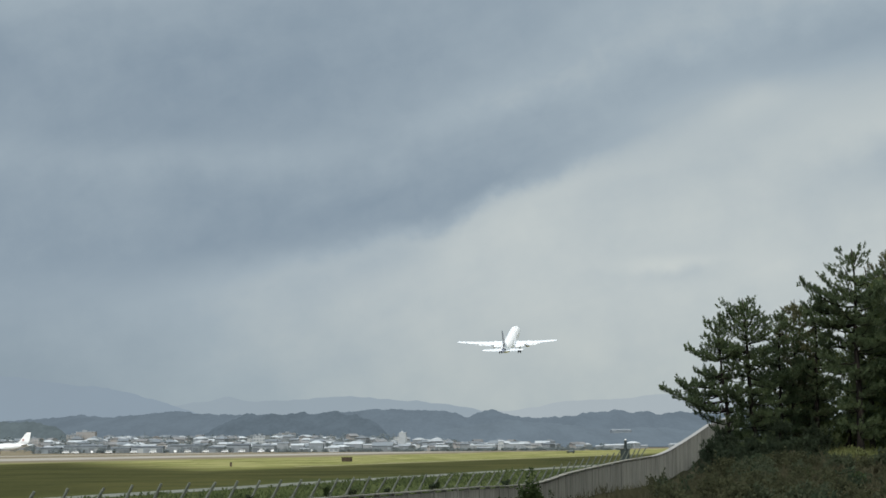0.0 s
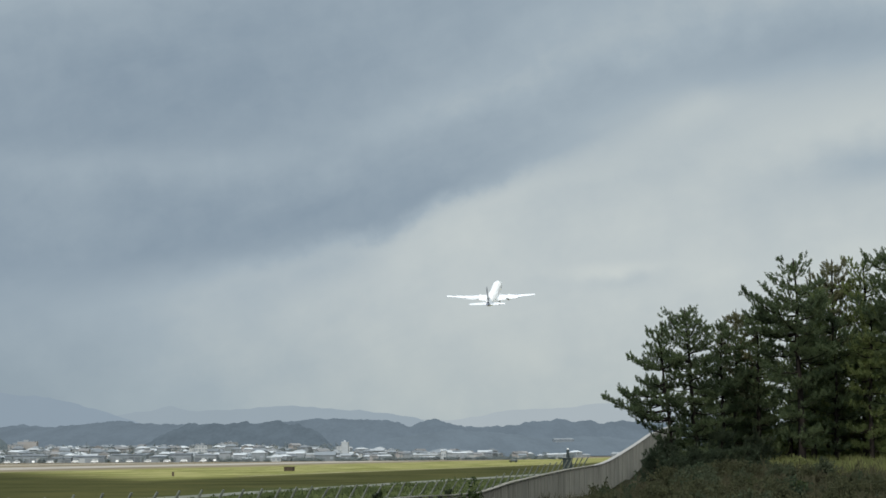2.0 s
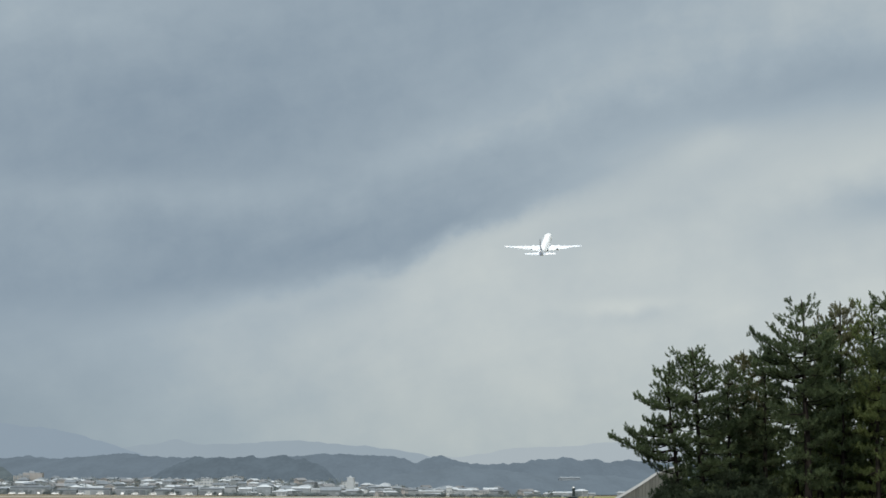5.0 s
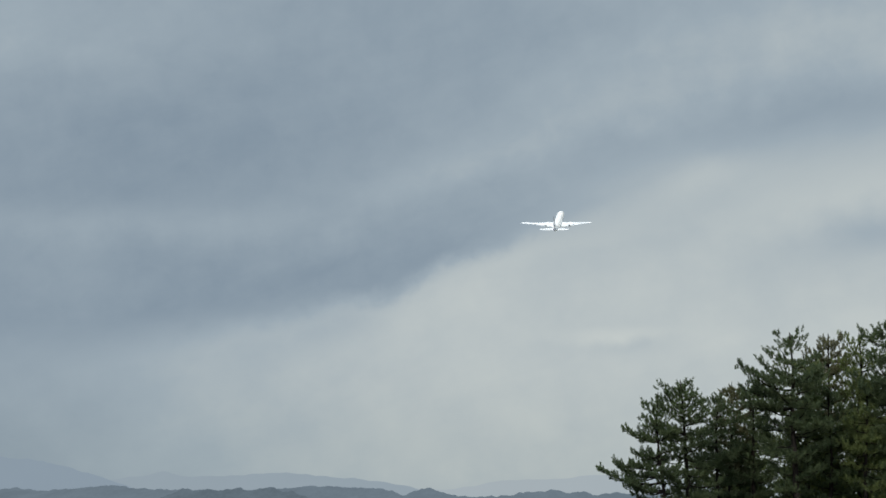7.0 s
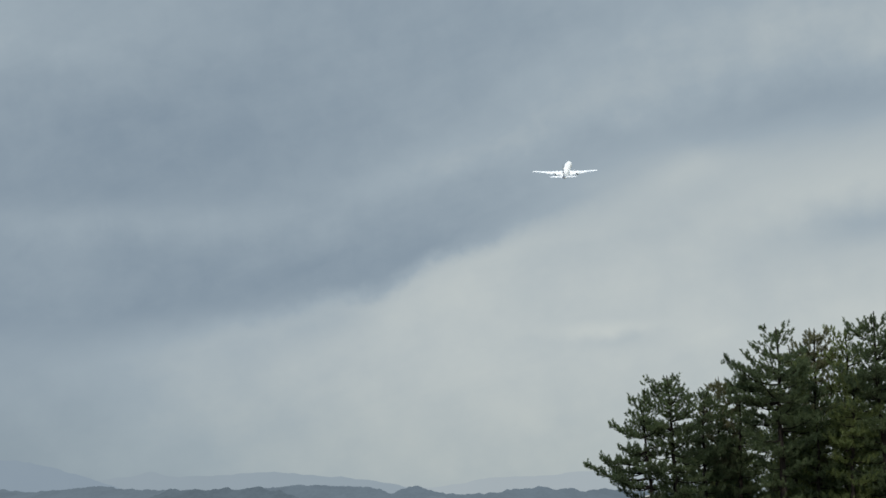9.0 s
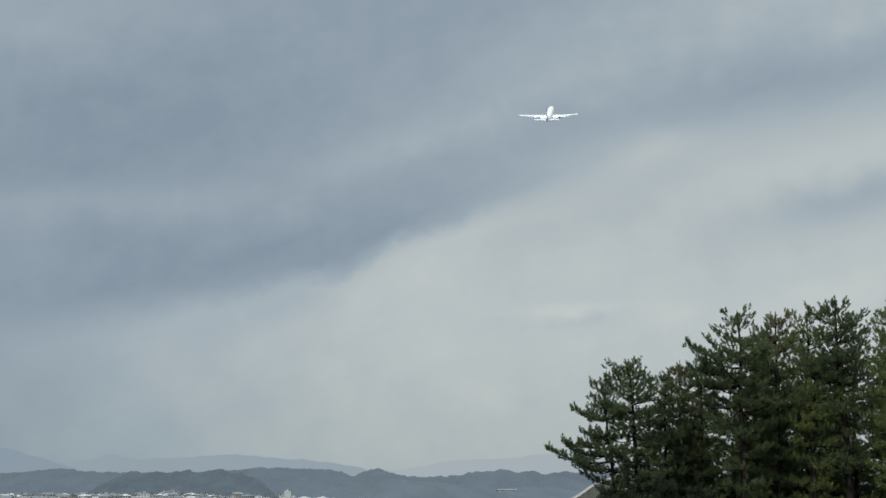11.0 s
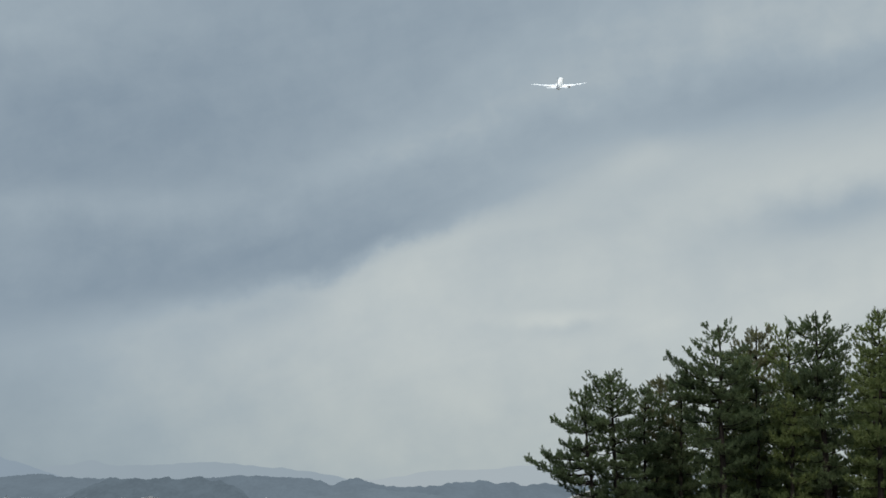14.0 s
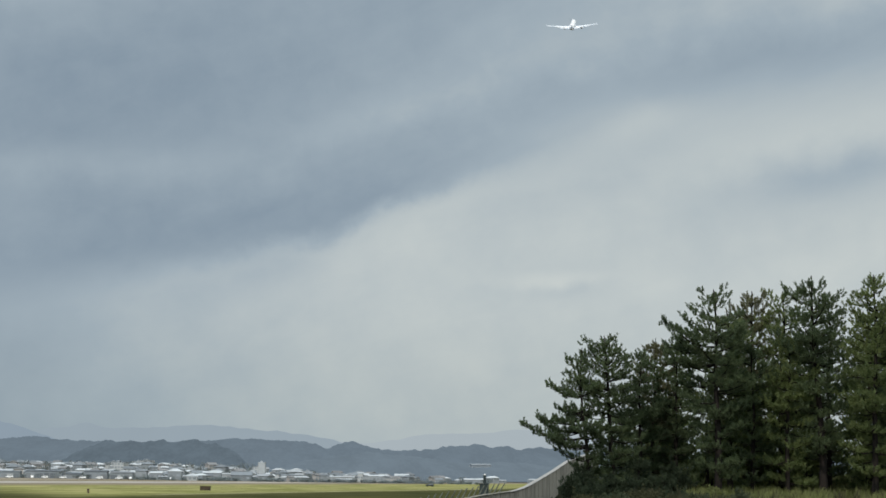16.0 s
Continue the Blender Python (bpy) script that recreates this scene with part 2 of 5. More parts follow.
M = dict(
    needles=leaf_material("pine_needles", (0.136, 0.172, 0.082), (0.068, 0.094, 0.054)),
    needles_young=leaf_material("pine_needles_young", (0.205, 0.242, 0.088), (0.098, 0.130, 0.060)),
    needles_dry=leaf_material("pine_needles_dry", (0.180, 0.176, 0.092), (0.092, 0.098, 0.060)),
    needles_old=leaf_material("pine_needles_old", (0.066, 0.086, 0.048), (0.036, 0.050, 0.032)),
    bark=material("pine_bark", (0.030, 0.024, 0.020), 0.95, (0.014, 0.012, 0.011), 6, 0.7, 40, 0.6),
    # trunks of the far gardens, paled so the colour holds the haze
    bark_hazed=material("garden_bark_hazed", (0.17, 0.17, 0.165), 0.95, (0.12, 0.12, 0.12), 1, 0.6, 6),
    shrub=leaf_material("shrub_leaf", (0.078, 0.082, 0.042), (0.048, 0.051, 0.027), 0.7, 1.5),
    shrub_grey=leaf_material("shrub_leaf_grey", (0.084, 0.098, 0.056), (0.058, 0.070, 0.042), 0.7, 1.5),
    shrub_dark=leaf_material("shrub_leaf_dark", (0.060, 0.080, 0.044), (0.028, 0.040, 0.024), 0.7, 1.5),
    meadow=leaf_material("meadow_grass", (0.225, 0.240, 0.090), (0.125, 0.140, 0.056), 0.8, 0.6),
    straw=leaf_material("dry_grass", (0.096, 0.090, 0.052), (0.060, 0.057, 0.034), 0.8, 1.0),
    verge=leaf_material("verge_weeds", (0.125, 0.150, 0.060), (0.060, 0.078, 0.034), 0.8, 0.25),
    weed=leaf_material("weed", (0.055, 0.078, 0.028), (0.018, 0.029, 0.011), 0.7, 1.0),
    coping=material("wall_coping", (0.27, 0.26, 0.225), 0.9, (0.18, 0.175, 0.145), 2.0, 0.6, 30, 0.2, vary=0.06),
    capping=material("pale_capping", (0.38, 0.37, 0.35), 0.75, (0.25, 0.24, 0.225), 3.0, 0.6, 20),
    galvanised=material("galvanised_steel", (0.17, 0.18, 0.145), 0.65, (0.085, 0.095, 0.075), 4, 0.6, 60, 0.0, 0.4, vary=0.10),
    runway=material("runway_concrete", (0.40, 0.37, 0.325), 0.9, (0.29, 0.265, 0.23), -0.02, 0.6, 0.3, 0.0),
    asphalt=material("grey_asphalt", (0.21, 0.215, 0.185), 0.92, (0.12, 0.13, 0.10), -0.08, 0.6, 2.0, 0.1),
    dirt=material("dry_track", (0.36, 0.33, 0.21), 0.95, (0.22, 0.22, 0.10), -0.03, 0.7, 0.5, 0.0),
    paint_white=material("aircraft_white", (0.88, 0.88, 0.87), 0.32, (0.84, 0.84, 0.84), 0.2, 0.5, 3.0),
    wing_grey=material("wing_pale_grey", (0.85, 0.87, 0.89), 0.35, (0.79, 0.81, 0.84), 0.3, 0.5, 4.0),
    fin_blue=material("fin_dark_blue", (0.185, 0.200, 0.245), 0.3, (0.150, 0.165, 0.205), 0.3, 0.5, 4.0),
    engine=material("engine_metal", (0.10, 0.105, 0.12), 0.45, (0.06, 0.06, 0.07), 1.0, 0.5, 8.0),
    logo_red=material("fin_red", (0.55, 0.33, 0.31), 0.4),
    tyre=material("tyre", (0.02, 0.02, 0.02), 0.9),
    cabinet=material("cabinet_grey", (0.020, 0.032, 0.031), 0.7, (0.013, 0.021, 0.020), 3, 0.6, 30, vary=0.05),
    lamp_white=material("lamp_cap_white", (0.8, 0.8, 0.78), 0.4),
    rust=material("brown_shelter", (0.085, 0.065, 0.045), 0.85, (0.045, 0.036, 0.028), 1.5, 0.7, 12),
    sign_orange=material("marker_board", (0.085, 0.058, 0.032), 0.7, (0.05, 0.034, 0.02), 3, 0.6, 20),
    # glass lightened, as haze over far windows is put into its colour
    window=material("hazed_window_glass", (0.24, 0.265, 0.285), 0.35, (0.17, 0.19, 0.205), 1, 0.5, 5, vary=0.25),
)


def stained_concrete():
    """Precast panels: grey-brown, with rain streaks that run down and a mossy foot."""
    mt = bpy.data.materials.new("panel_concrete")
    mt.use_nodes = True
    k = Nodes(mt.node_tree)
    p = mt.node_tree.nodes["Principled BSDF"]
    pos = k.put("ShaderNodeNewGeometry").outputs["Position"]
    run = k.put("ShaderNodeVectorMath", pos, (2.2, 2.2, 0.22), operation="MULTIPLY").outputs[0]
    streak = k.noise(run, 1.6, 4.0, 0.6)
    blot = k.noise(pos, 0.5, 4.0, 0.6)
    grain = k.noise(pos, 14.0, 3.0, 0.6)
    f = k.m("ADD", k.m("ADD", k.m("MULTIPLY", streak, 0.55), k.m("MULTIPLY", blot, 0.3)), k.m("MULTIPLY", grain, 0.15))
    col = k.mix(k.step(f, 0.36, 0.64), (0.225, 0.213, 0.185), (0.365, 0.346, 0.302))
    rnd = k.put("ShaderNodeObjectInfo").outputs["Random"]
    col = k.mix(1.0, col, k.mix(rnd, (0.90, 0.90, 0.90), (1.08, 1.07, 1.06)), "MULTIPLY")
    k.l.new(col, p.inputs["Base Color"])
    p.inputs["Roughness"].default_value = 0.92
    p.inputs["Specular IOR Level"].default_value = 0.1
    return mt


def soil():
    """The sheet of ground: mown airfield grass, darker near the wall and lighter beyond, dry beside the runway, rough
    growth outside the wall.
    """
    mt = bpy.data.materials.new("ground")
    mt.use_nodes = True
    k = Nodes(mt.node_tree)
    p = mt.node_tree.nodes["Principled BSDF"]
    pos = k.put("ShaderNodeNewGeometry").outputs["Position"]
    sx = k.put("ShaderNodeSeparateXYZ", pos).outputs[0]
    q = k.vm("DOT_PRODUCT", pos, (math.cos(radians(11)), -math.sin(radians(11)), 0)).outputs["Value"]
    big = k.m("SUBTRACT", k.noise(pos, 0.006, 4.0, 0.6), 0.5)
    midn = k.noise(pos, 0.05, 4.0, 0.6)
    fine = k.noise(pos, 1.2, 4.0, 0.6)
    rows = k.put("ShaderNodeVectorMath", pos, (0.02, 0.004, 0), operation="MULTIPLY").outputs[0]
    rows = k.noise(rows, 3.0, 3.0, 0.6)
    qn = k.m("ADD", q, k.m("MULTIPLY", big, 60.0))
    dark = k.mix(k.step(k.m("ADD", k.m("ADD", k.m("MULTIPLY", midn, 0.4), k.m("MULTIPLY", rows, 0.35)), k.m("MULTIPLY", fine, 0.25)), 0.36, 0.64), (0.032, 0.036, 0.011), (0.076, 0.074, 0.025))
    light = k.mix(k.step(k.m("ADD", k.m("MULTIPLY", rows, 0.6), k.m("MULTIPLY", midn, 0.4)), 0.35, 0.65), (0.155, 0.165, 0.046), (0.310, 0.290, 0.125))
    # darker tussocks and pale dry flecks in the lighter grass
    fleck = k.noise(k.put("ShaderNodeVectorMath", pos, (0.16, 0.040, 0), operation="MULTIPLY").outputs[0], 1.0, 4.0, 0.6)
    light = k.mix(k.m("MULTIPLY", k.step(fleck, 0.57, 0.66), 0.65), light, (0.070, 0.080, 0.022))
    light = k.mix(k.m("MULTIPLY", k.step(fleck, 0.35, 0.43, 1.0, 0.0), 0.45), light, (0.330, 0.310, 0.160))
    # uneven line where the darker near grass meets the lighter far grass
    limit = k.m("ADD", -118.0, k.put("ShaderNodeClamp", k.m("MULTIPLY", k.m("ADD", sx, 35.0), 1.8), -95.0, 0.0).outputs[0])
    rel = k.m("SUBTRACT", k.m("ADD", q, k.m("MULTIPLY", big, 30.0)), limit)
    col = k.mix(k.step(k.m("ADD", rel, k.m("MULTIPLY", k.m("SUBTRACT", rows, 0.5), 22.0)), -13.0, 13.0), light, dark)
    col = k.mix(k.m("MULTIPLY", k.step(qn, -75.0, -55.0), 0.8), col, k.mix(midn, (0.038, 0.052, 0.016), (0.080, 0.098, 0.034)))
    dry = k.mix(k.step(midn, 0.3, 0.7), (0.25, 0.215, 0.150), (0.165, 0.140, 0.095))
    col = k.mix(k.step(qn, -240.0, -205.0, 1.0, 0.0), col, dry)
    rough = k.mix(fine, (0.034, 0.034, 0.020), (0.062, 0.054, 0.034))
    col = k.mix(k.step(q, -18.5, -16.0), col, rough)
    k.l.new(col, p.inputs["Base Color"])
    p.inputs["Roughness"].default_value = 0.95
    p.inputs["Specular IOR Level"].default_value = 0.03
    bn = k.put("ShaderNodeBump")
    bn.inputs["Strength"].default_value = 0.5
    bn.inputs["Distance"].default_value = 0.15
    k.l.new(fine, bn.inputs["Height"])
    k.l.new(bn.outputs[0], p.inputs["Normal"])
    return mt


M["concrete"] = stained_concrete()

# ================= mesh helpers =================


def part(name, bm, mat, parent=None, label="", smooth=False):
    me = bpy.data.meshes.new(name)
    bm.normal_update()
    bm.to_mesh(me)
    bm.free()
    return mesh_part(name, me, mat, parent, label, smooth)


def mesh_part(name, me, mat, parent=None, label="", smooth=False):
    ob = new(name, me)
    if mat is not None and not me.materials:
        me.materials.append(mat)
    if smooth:
        for f in me.polygons:
            f.use_smooth = True
    if parent is not None:
        ob.parent = parent
    if label:
        ob["label"] = label
    return ob


def array_mesh(name, verts, faces):
    me = bpy.data.meshes.new(name)
    verts, faces = np.asarray(verts, dtype=np.float32), np.asarray(faces, dtype=np.int32)
    nf, k = faces.shape
    me.vertices.add(len(verts))
    me.vertices.foreach_set("co", verts.ravel())
    me.loops.add(nf * k)
    me.loops.foreach_set("vertex_index", faces.ravel())
    me.polygons.add(nf)
    me.polygons.foreach_set("loop_start", np.arange(0, nf * k, k, dtype=np.int32))
    me.polygons.foreach_set("loop_total", np.full(nf, k, dtype=np.int32))
    me.update(calc_edges=True)
    me.validate()
    return me


def box(bm, x0, x1, y0, y1, z0, z1, m=None):
    vs = [bm.verts.new((x, y, z)) for z in (z0, z1) for x, y in ((x0, y0), (x1, y0), (x1, y1), (x0, y1))]
    if m is not None:
        for v in vs:
            v.co = m @ v.co
    for f in ((3, 2, 1, 0), (4, 5, 6, 7), (0, 1, 5, 4), (1, 2, 6, 5), (2, 3, 7, 6), (3, 0, 4, 7)):
        bm.faces.new([vs[i] for i in f])
    return vs


def tube(bm, pts, radii, seg=8, cap=True):
    """A tapered tube along points."""
    rings = []
    for i, (p, r) in enumerate(zip(pts, radii)):
        p = Vector(p)
        d = Vector(pts[min(i + 1, len(pts) - 1)]) - Vector(pts[max(i - 1, 0)])
        d = d.normalized() if d.length > 1e-9 else Vector((0, 0, 1))
        side = d.cross(Vector((0, 0, 1)) if abs(d.z) < 0.9 else Vector((1, 0, 0))).normalized()
        up = side.cross(d)
        rings.append([bm.verts.new(p + r * (side * math.cos(2 * math.pi * j / seg) + up * math.sin(2 * math.pi * j / seg))) for j in range(seg)])
    for a_, b_ in zip(rings, rings[1:]):
        for j in range(seg):
            bm.faces.new((a_[j], a_[(j + 1) % seg], b_[(j + 1) % seg], b_[j]))
    if cap:
        bm.faces.new(rings[0][::-1])
        bm.faces.new(rings[-1])


def lathe(bm, prof, seg=24, axis="y", m=None):
    """Rings of (position along, radius)."""
    rings = []
    for s, r in prof:
        ring = []
        for j in range(seg):
            t = 2 * math.pi * j / seg
            v = Vector((r * math.cos(t), s, r * math.sin(t))) if axis == "y" else Vector((r * math.cos(t), r * math.sin(t), s))
            ring.append(bm.verts.new(m @ v if m is not None else v))
        rings.append(ring)
    for a_, b_ in zip(rings, rings[1:]):
        for j in range(seg):
            bm.faces.new((a_[j], a_[(j + 1) % seg], b_[(j + 1) % seg], b_[j]))
    bm.faces.new(rings[0][::-1])
    bm.faces.new(rings[-1])
    bmesh.ops.recalc_face_normals(bm, faces=bm.faces[:])


def root(name, m=None):
    ob = new(name)
    ob.empty_display_size = 0.3
    if m is not None:
        ob.matrix_world = m
    return ob


# ================= plan =================
HEADING = radians(11.0)            # runway, road and wall run this way, clockwise from +y
ALONG = Vector((math.sin(HEADING), math.cos(HEADING), 0))
ACROSS = Vector((math.cos(HEADING), -math.sin(HEADING), 0))
WALL_0 = Vector((-7.57, 50.4, 0))  # the wall's line
WALL_Q = WALL_0.dot(ACROSS)


def smooth(x, a, b):
    t = min(1.0, max(0.0, (x - a) / (b - a)))
    return t * t * (3 - 2 * t)


def lerp_table(x, table):
    if x <= table[0][0]:
        return table[0][1]
    for (x0, y0), (x1, y1) in zip(table, table[1:]):
        if x <= x1:
            return y0 + (y1 - y0) * (x - x0) / (x1 - x0)
    return table[-1][1]


WALL_TOP = ((-30, 2.29), (10, 2.31), (22, 2.22), (33, 2.18), (46, 2.14), (52, 2.08), (58, 2.07), (62, 2.20), (66.4, 2.38), (75, 2.57), (85, 2.78),
            (92, 2.87), (96.5, 2.93), (100, 3.02), (104, 3.20), (110, 3.57), (118, 4.10), (127, 4.76), (140, 5.3), (150, 5.6))
BANK = ((0, 2.0), (50, 2.0), (75, 2.35), (98, 2.85), (104, 3.12), (112, 3.42), (125, 3.62), (160, 3.7))


def wall_top(l):
    return lerp_table(l, WALL_TOP)


def ground_z(x, y):
    p = Vector((x, y, 0)) - WALL_0
    l, s = p.dot(ALONG), p.dot(ACROSS)
    if s < -0.25 or y > 400:
        d = math.hypot(x, y)
        return 7.5 * smooth(d, 1740, 2350) * (1 - smooth(x / max(d, 1.0), -0.03, 0.04)) if y > 0 else 0.0
    near = max(0.6, wall_top(l) - 1.1 - 0.5 * smooth(l, 60, 110))
    inner = lerp_table(y, BANK)
    z = near + (inner - near) * smooth(s, 1.5, 12.0)
    n = noise.noise(Vector((x * 0.15, y * 0.15, 0))) * 0.18 + noise.noise(Vector((x * 0.5, y * 0.5, 3))) * 0.06
    far = (1 - smooth(l, 150, 230)) * (1 - smooth(math.hypot(x, y) - 60, 120, 260)) if l > -60 else (1 - smooth(math.hypot(x, y), 60, 200))
    return (z + n * smooth(s, 0.5, 4)) * far


def build_ground():
    degs = [-13 + 0.2 * i for i in range(131)] + [16 + 4 * i for i in range(83)]
    radii = [0.0] + [2.0 * (4860 / 2.0) ** (i / 169) for i in range(170)]
    verts, faces = [(0, 0, ground_z(0, 0))], []
    for r in radii[1:]:
        for d in degs:
            x, y = r * math.sin(radians(d)), r * math.cos(radians(d))
            verts.append((x, y, ground_z(x, y)))
    n = len(degs)
    tri = [(0, 1 + (j + 1) % n, 1 + j) for j in range(n)]
    for i in range(len(radii) - 2):
        for j in range(n):
            a_, b_ = 1 + i * n + j, 1 + i * n + (j + 1) % n
            faces.append((a_, b_, b_ + n, a_ + n))
    me = bpy.data.meshes.new("ground")
    me.from_pydata(verts, [], tri + faces)
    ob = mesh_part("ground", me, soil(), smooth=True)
    return tagged(ob, "olive and yellow-green mown airfield grass with rough bank", "grass field", kind="structure")


build_ground()


def strip(name, q0, q1, l0, l1, z, mat, label, category):
    """A paved band parallel to the wall; q across, l along."""
    bm = bmesh.new()
    n = 60
    rows = []
    for i in range(n + 1):
        l = l0 + (l1 - l0) * i / n
        w0, w1 = noise.noise(Vector((l * 0.05, q0, 0))) * 0.4, noise.noise(Vector((l * 0.05, q1, 5))) * 0.4
        pts = [ACROSS * (q0 + w0) + ALONG * l, ACROSS * (q1 + w1) + ALONG * l]
        rows.append([bm.verts.new((p.x, p.y, zz)) for p in pts for zz in (z, z - 0.2)])
    for a_, b_ in zip(rows, rows[1:]):
        bm.faces.new((a_[0], a_[2], b_[2], b_[0]))
        bm.faces.new((a_[1], a_[0], b_[0], b_[1]))
        bm.faces.new((a_[2], a_[3], b_[3], b_[2]))
    bmesh.ops.recalc_face_normals(bm, faces=bm.faces[:])
    return tagged(part(name, bm, mat), label, category, kind="structure")


strip("runway", -320, -262, 150, 1480, 0.05, M["runway"], "pale concrete runway across the airfield", "runway")
strip("taxiway", -430, -400, 300, 1500, 0.04, M["runway"], "pale concrete taxiway beside the apron", "taxiway")
strip("road", -66, -61.8, 40, 900, 0.04, M["asphalt"], "grey asphalt perimeter road inside the wall", "road")
strip("track", -118.5, -116, 470, 980, 0.03, M["dirt"], "pale dry track through mown grass", "track")

# ================= cloud deck that drifts =================


def build_clouds():
    verts, faces = [], []
    r, na, ne = 4880.0, 90, 50
    for j in range(ne + 1):
        e_ = radians(-2.0 + 34.0 * j / ne)
        for i in range(na + 1):
            a_ = radians(-40 + 80 * i / na)
            verts.append((r * math.cos(e_) * math.sin(a_), r * math.cos(e_) * math.cos(a_), r * math.sin(e_)))
    for j in range(ne):
        for i in range(na):
            k0 = j * (na + 1) + i
            faces.append((k0, k0 + na + 1, k0 + na + 2, k0 + 1))
    mt = bpy.data.materials.new("cloud_deck")
    mt.use_nodes = True
    mt.node_tree.nodes.clear()
    k = Nodes(mt.node_tree)
    pos = k.put("ShaderNodeTexCoord").outputs["Object"]
    g = k.n.new("ShaderNodeGroup")
    g.node_tree = OVERCAST
    k.l.new(pos, g.inputs[0])
    em = k.n.new("ShaderNodeEmission")
    k.l.new(g.outputs[0], em.inputs[0])
    d = k.put("ShaderNodeSeparateXYZ", k.vm("NORMALIZE", pos).outputs[0])
    side = k.step(k.m("ABSOLUTE", k.m("ARCTAN2", d.outputs[0], d.outputs[1])), radians(25), radians(38), 1.0, 0.0)
    top = k.step(k.m("ARCSINE", d.outputs[2]), radians(20), radians(30), 1.0, 0.0)
    mx = k.n.new("ShaderNodeMixShader")
    k.l.new(k.m("MULTIPLY", side, top), mx.inputs[0])
    k.l.new(k.n.new("ShaderNodeBsdfTransparent").outputs[0], mx.inputs[1])
    k.l.new(em.outputs[0], mx.inputs[2])
    k.l.new(mx.outputs[0], k.n.new("ShaderNodeOutputMaterial").inputs[0])
    me = bpy.data.meshes.new("backdrop")
    me.from_pydata(verts, [], faces)
    ob = mesh_part("backdrop", me, mt, smooth=True)
    return tagged(ob, "grey-blue rain cloud deck over paler haze", "sky", kind="structure")


clouds = build_clouds()

# ================= hills =================


def hill(name, dist, depth, profile, mat, label, bump, crown, step=2.5, seed=0, group="hills"):
    """A wooded ridge. profile: (bearing, height) in thousandths of the distance; crown: width of a tree's top."""
    b0, b1 = profile[0][0], profile[-1][0]
    n, rows = int((b1 - b0) * dist / 1000 / step), 22
    verts, faces = [], []
    for j in range(rows + 1):
        f = j / rows
        d = dist - depth * (1 - f)
        rise = smooth(f, -0.15, 1.0) ** 0.8
        for i in range(n + 1):
            b = b0 + (b1 - b0) * i / n
            x = b * d / 1000
            z = lerp_table(b, profile) * dist / 1000 * rise + EYE[2] * rise
            dd = d * 0.15
            w = noise.noise(Vector((x / crown, dd / crown, seed))) + 0.6 * noise.noise(Vector((x / crown * 2.3, dd / crown * 2.3, seed + 4)))
            w += 1.3 * noise.noise(Vector((x / crown / 4, dd / crown / 4, seed + 9))) + 1.0 * noise.noise(Vector((x / crown / 12, dd / crown / 12, seed + 7)))
            verts.append((x, d, max(-1.0, z + bump * w * (0.35 + 0.65 * smooth(f, 0.8, 1.0)) * min(1, rise * 2))))
    for j in range(rows):
        for i in range(n):
            k0 = j * (n + 1) + i
            faces.append((k0, k0 + 1, k0 + n + 2, k0 + n + 1))
    base = len(verts)
    for i in range(n + 1):
        x, y, z = verts[rows * (n + 1) + i]
        verts.append((x * 1.02, y * 1.02, -2.0))
    for i in range(n):
        k0 = rows * (n + 1) + i
        faces.append((k0, k0 + 1, base + i + 1, base + i))
    ob = mesh_part(name, array_mesh(name, verts, faces), mat)
    return tagged(ob, label, "hill", group=group, kind="structure")


# aerial haze is painted into these ridges as blue-grey emission over the woods
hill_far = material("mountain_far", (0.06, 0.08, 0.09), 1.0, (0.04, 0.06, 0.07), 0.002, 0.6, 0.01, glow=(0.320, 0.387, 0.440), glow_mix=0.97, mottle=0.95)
hill_haze_blue = material("mountain_haze_blue", (0.06, 0.08, 0.09), 1.0, (0.04, 0.06, 0.07), 0.002, 0.6, 0.01, glow=(0.280, 0.350, 0.418), glow_mix=0.97, mottle=0.95)
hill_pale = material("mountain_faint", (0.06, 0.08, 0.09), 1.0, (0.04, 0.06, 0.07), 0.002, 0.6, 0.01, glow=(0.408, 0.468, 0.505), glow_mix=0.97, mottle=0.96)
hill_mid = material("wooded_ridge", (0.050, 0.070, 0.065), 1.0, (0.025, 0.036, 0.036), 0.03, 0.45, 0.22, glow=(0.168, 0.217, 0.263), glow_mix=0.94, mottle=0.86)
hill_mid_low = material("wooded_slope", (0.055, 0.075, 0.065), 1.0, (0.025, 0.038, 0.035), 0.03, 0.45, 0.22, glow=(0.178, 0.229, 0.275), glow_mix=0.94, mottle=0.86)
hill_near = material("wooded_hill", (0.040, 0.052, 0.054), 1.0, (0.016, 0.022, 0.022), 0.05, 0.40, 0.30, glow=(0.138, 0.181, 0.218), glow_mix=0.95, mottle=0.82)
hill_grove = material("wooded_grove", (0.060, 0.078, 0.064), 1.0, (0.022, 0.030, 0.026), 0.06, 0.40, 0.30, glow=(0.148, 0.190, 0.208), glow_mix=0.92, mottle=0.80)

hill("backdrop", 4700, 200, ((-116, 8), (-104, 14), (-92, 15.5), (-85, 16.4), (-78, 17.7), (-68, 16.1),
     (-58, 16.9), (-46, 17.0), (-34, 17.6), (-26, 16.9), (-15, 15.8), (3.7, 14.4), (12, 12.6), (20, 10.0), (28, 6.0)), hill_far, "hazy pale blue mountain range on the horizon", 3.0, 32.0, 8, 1)
